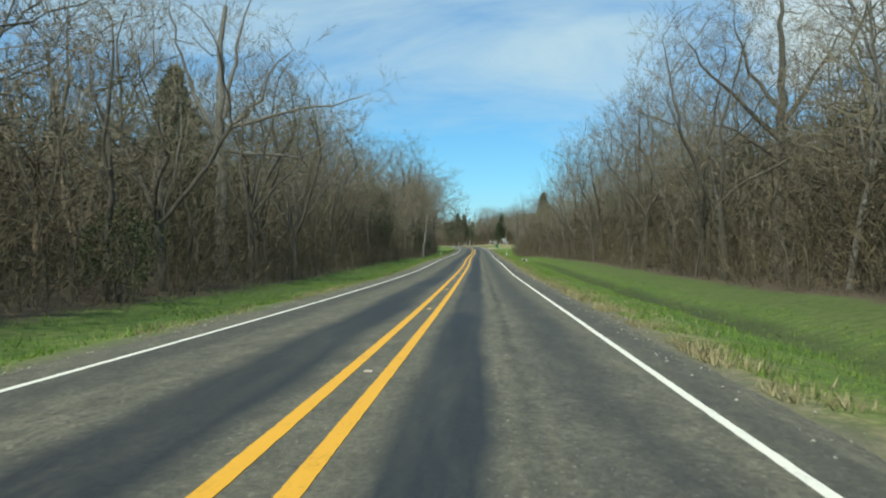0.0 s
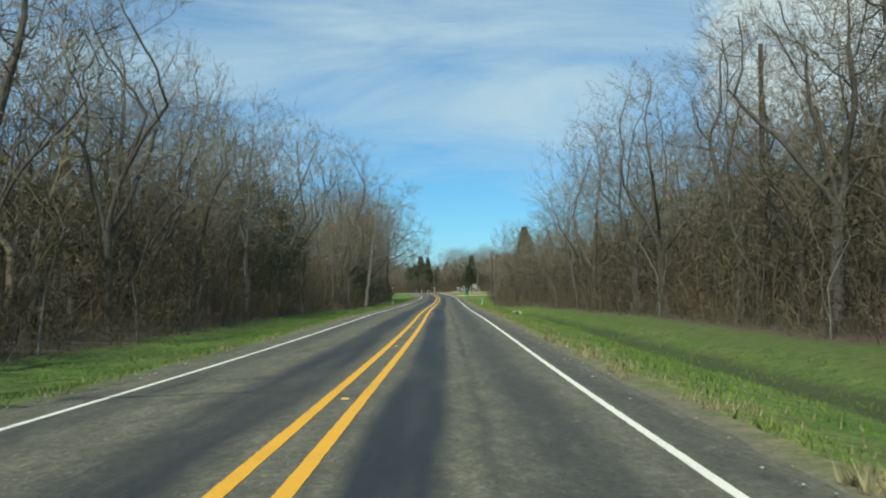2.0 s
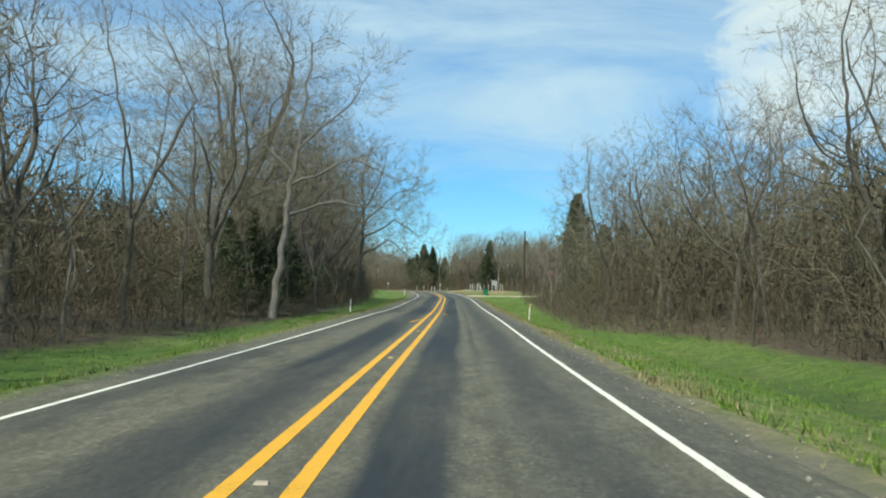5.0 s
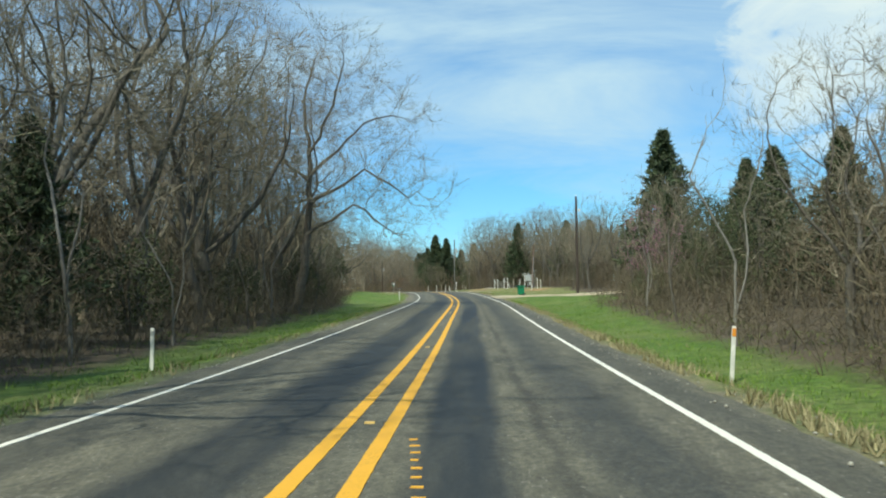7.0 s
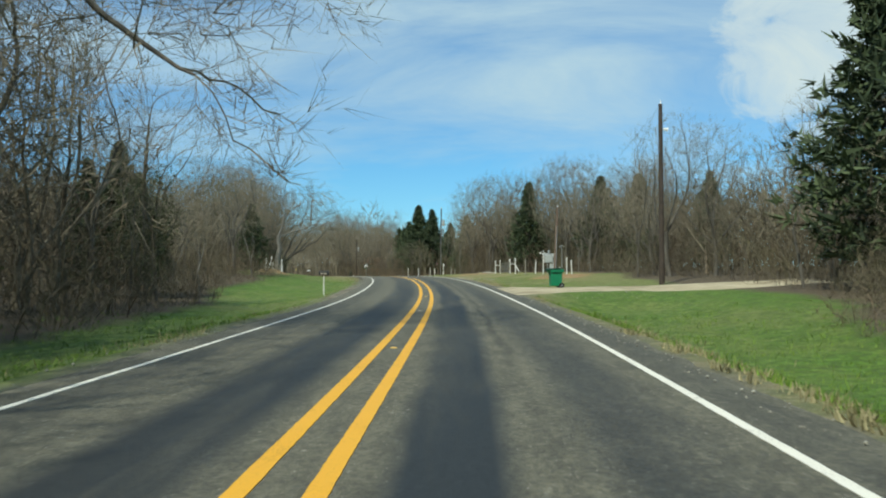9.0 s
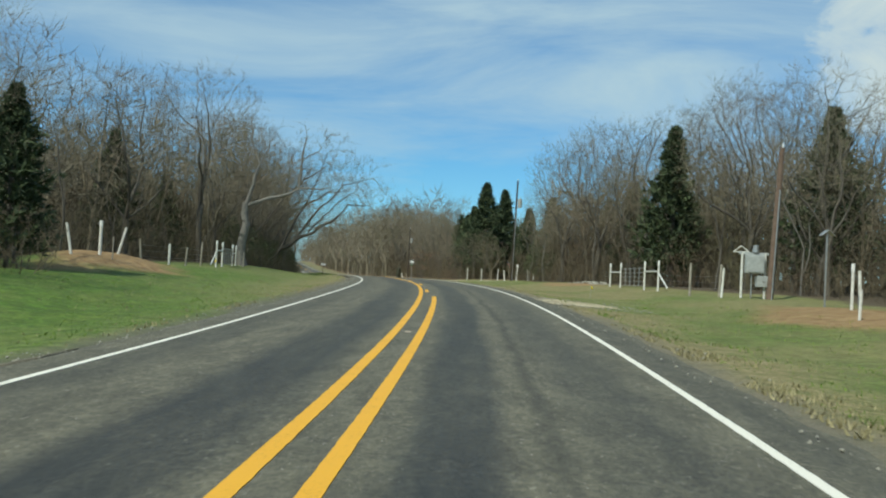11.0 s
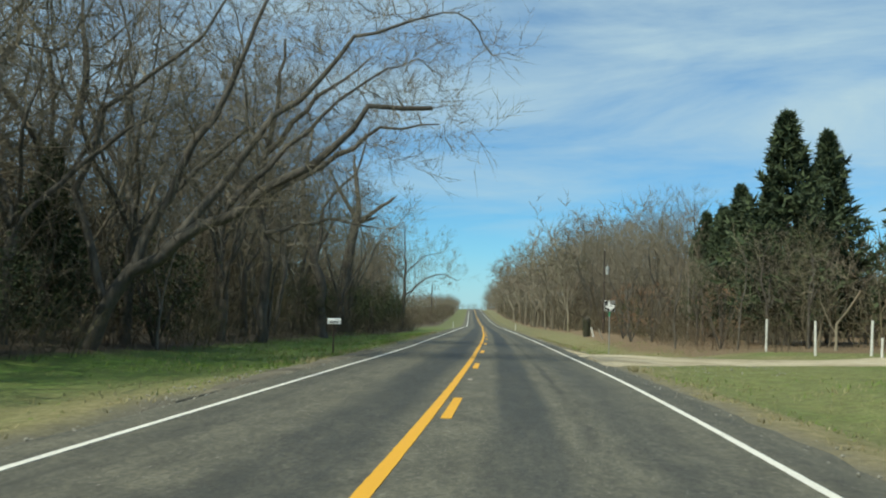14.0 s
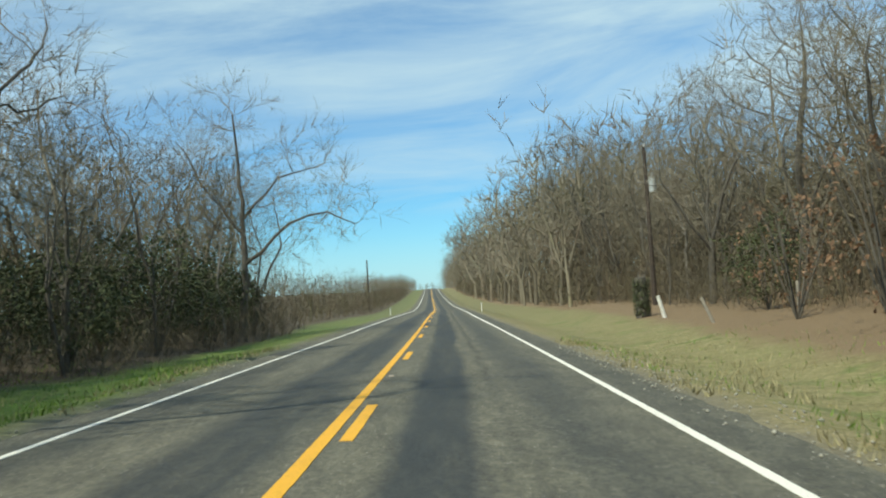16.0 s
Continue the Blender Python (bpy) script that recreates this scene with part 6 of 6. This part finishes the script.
def cap_post(s, u):
    e = tagged(new("gate_post"), "stout white post with a pale box on its head", "post", "fence posts")
    bm_part("shaft", box_bm((0.13, 0.13, 2.0), (0, 0, 0.72), 0.015), WHITE_POST, e)
    bm_part("head", box_bm((0.24, 0.22, 0.24), (0.02, 0, 1.72), 0.03), SIGN_WHITE, e, "pale box head")
    e.matrix_basis = stand(s, u) @ pose(0, 0, 0, 0, 3, 0)


cap_post(357.6, 16.1)


# ---- culvert, stump, stones ----
def culvert(s, u):
    e = tagged(new("culvert_end"), "pale concrete culvert end in the grassy ditch", "culvert")
    bm = rod_bm((0, 0.5, 0.03), (0, 1.9, 0.03), 0.36, 0.36, 18)
    bmesh.ops.delete(bm, geom=[f for f in bm.faces if len(f.verts) > 4], context="FACES_ONLY")
    ob = bm_part("pipe", bm, CONCRETE, e)
    ob.modifiers.new("wall", "SOLIDIFY").thickness = 0.06
    pts = [(-0.85, -0.4), (0.85, -0.4), (0.75, 0.30), (0.42, 0.46), (-0.42, 0.46), (-0.75, 0.30)]
    bm = polygon_bm(pts, 0.14)
    bmesh.ops.translate(bm, vec=(0, 0.45, 0), verts=bm.verts)
    bm_part("headwall", bm, CONCRETE, e)
    # black disc on the solid headwall paints the shade inside the pipe
    bm_part("mouth", rod_bm((0, 0.365, 0.03), (0, 0.375, 0.03), 0.30, 0.30, 18), BLACK, e, "flat black disc in place of the shaded pipe opening")
    e.matrix_basis = stand(s, u, 12, 0.08, 0.5)


culvert(124.5, 7.0)


def stump(s, u, height):
    rnd = random.Random(4)
    B = Wood()
    pts = [Vector((0, 0, -0.3)), Vector((0.02, 0, height * 0.4)), Vector((-0.03, 0.02, height * 0.8)), Vector((-0.02, 0, height))]
    B.tube(pts, [0.34, 0.30, 0.29, 0.25], 10)
    for i in range(9):
        a = i * 0.7
        p = Vector((0.2 * math.cos(a), 0.2 * math.sin(a), height - 0.1))
        B.spike(p, p + UP * rnd.uniform(0.12, 0.35), 0.07)
    e = tagged(new("tree_stump"), "tall dark tree stump wrapped in ivy beside the wood", "stump")
    part("trunk", B.mesh("trunk", BARK, True), e)
    L = Wood()
    for _ in range(900):
        a, z_ = rnd.uniform(0, 6.28), rnd.uniform(0.1, height)
        p = Vector((0.33 * math.cos(a), 0.33 * math.sin(a), z_))
        d = (Vector((math.cos(a), math.sin(a), -0.4)) + any_way(rnd) * 0.6).normalized()
        L.leaf(p, d, d.cross(UP).normalized(), rnd.uniform(0.06, 0.12), rnd.uniform(0.03, 0.05))
    part("ivy", L.mesh("ivy", SHRUB), e, "dark ivy leaves")
    e.matrix_basis = stand(s, u)


stump(418.6, 9.75, 1.75)


def rubble(s0, u0, n):
    rnd = random.Random(12)
    protos = []
    for i in range(4):
        bm = bmesh.new()
        bmesh.ops.create_icosphere(bm, subdivisions=1, radius=1.0)
        for v in bm.verts:
            v.co *= rnd.uniform(0.7, 1.2)
            v.co.z *= 0.6
        me = bpy.data.meshes.new("stone")
        bm.to_mesh(me)
        bm.free()
        me.materials.append(STONE)
        protos.append(me)
    for _ in range(n):
        ds, du = rnd.gauss(0, 2.2), rnd.gauss(0, 0.5)
        ob = tagged(new("stone", rnd.choice(protos)), "pale broken stone in a roadside heap", "stone", "stones of the roadside heap")
        ob.matrix_basis = stand(s0 + ds, u0 + du, rnd.uniform(0, 360), 0.0 + 0.12 * max(0, 1 - abs(ds) / 3), rnd.uniform(0.07, 0.22))


rubble(318.8, 13.0, 42)


def loose_gravel():
    """Small stones strewn along the pavement's rim and at the mouths of the drives."""
    rng = np.random.default_rng(21)
    base = np.array([(1, 0, 0), (-1, 0, 0), (0, 1, 0), (0, -1, 0), (0, 0, 0.8), (0, 0, -0.8)], dtype=float)
    faces = np.array([(0, 2, 4), (2, 1, 4), (1, 3, 4), (3, 0, 4), (2, 0, 5), (1, 2, 5), (3, 1, 5), (0, 3, 5)])
    spots = []
    for s0, s1, u0, u1, n in ((242, 256, 3.5, 9, 800), (279, 286, 3.6, 6.8, 900), (351, 364, 3.5, 9, 800), (336, 362, -4.7, -3.5, 700), (364, 400, 3.6, 5.0, 900), (240, 262, -4.6, -3.5, 400)):
        spots += [(rng.uniform(s0, s1), u0 + (u1 - u0) * rng.random()) for _ in range(n)]
    spots += [(rng.uniform(5, 400), rng.choice((-1, 1)) * (3.5 + rng.exponential(0.3))) for _ in range(3500)]
    heap = Heap()
    for a, b in spots:
        m = place(a, b, 0.012 if abs(b) > 3.6 else 0.004, abs(b) <= 3.6)
        v = base * rng.uniform(0.6, 1.3, (6, 3)) * (0.008 + 0.022 * rng.random() ** 2)
        heap.v.append(v + np.array(m))
        heap.f.append(faces + heap.n)
        heap.n += 6
    tagged(new("loose_gravel", heap.mesh("loose_gravel", STONE)), "loose pale stones strewn along the pavement's edge", "gravel", kind="stuff")


loose_gravel()


def pin_flag(s, u, turn):
    e = tagged(new("pin_flag"), "small yellow marker flag on a thin wire in the grass", "marker flag", "utility marker flags")
    bm_part("wire", rod_bm((0, 0, -0.1), (0, 0, 0.52), 0.005, 0.005, 6), GREY_STEEL, e)
    rows = [(0.10 * a / 4, 0.012 * math.sin(a * 1.4), 0.52 - 0.012 * a * a / 4) for a in range(5)]
    verts = [p for x, y, z in rows for p in ((x, y, z), (x, y, z - 0.10))]
    me = mesh_of("flag", verts, [(2 * i, 2 * i + 1, 2 * i + 3, 2 * i + 2) for i in range(4)], PIN_YELLOW, True)
    ob = part("flag", me, e, "bright yellow plastic flag")
    ob.modifiers.new("thickness", "SOLIDIFY").thickness = 0.002
    e.matrix_basis = stand(s, u, turn)


PIN_YELLOW = plain("yellow_plastic", (0.80, 0.62, 0.06), 0.5, 0, 0.1, 9)
pin_flag(293.0, 7.2, 20)
pin_flag(296.5, -9.6, 160)
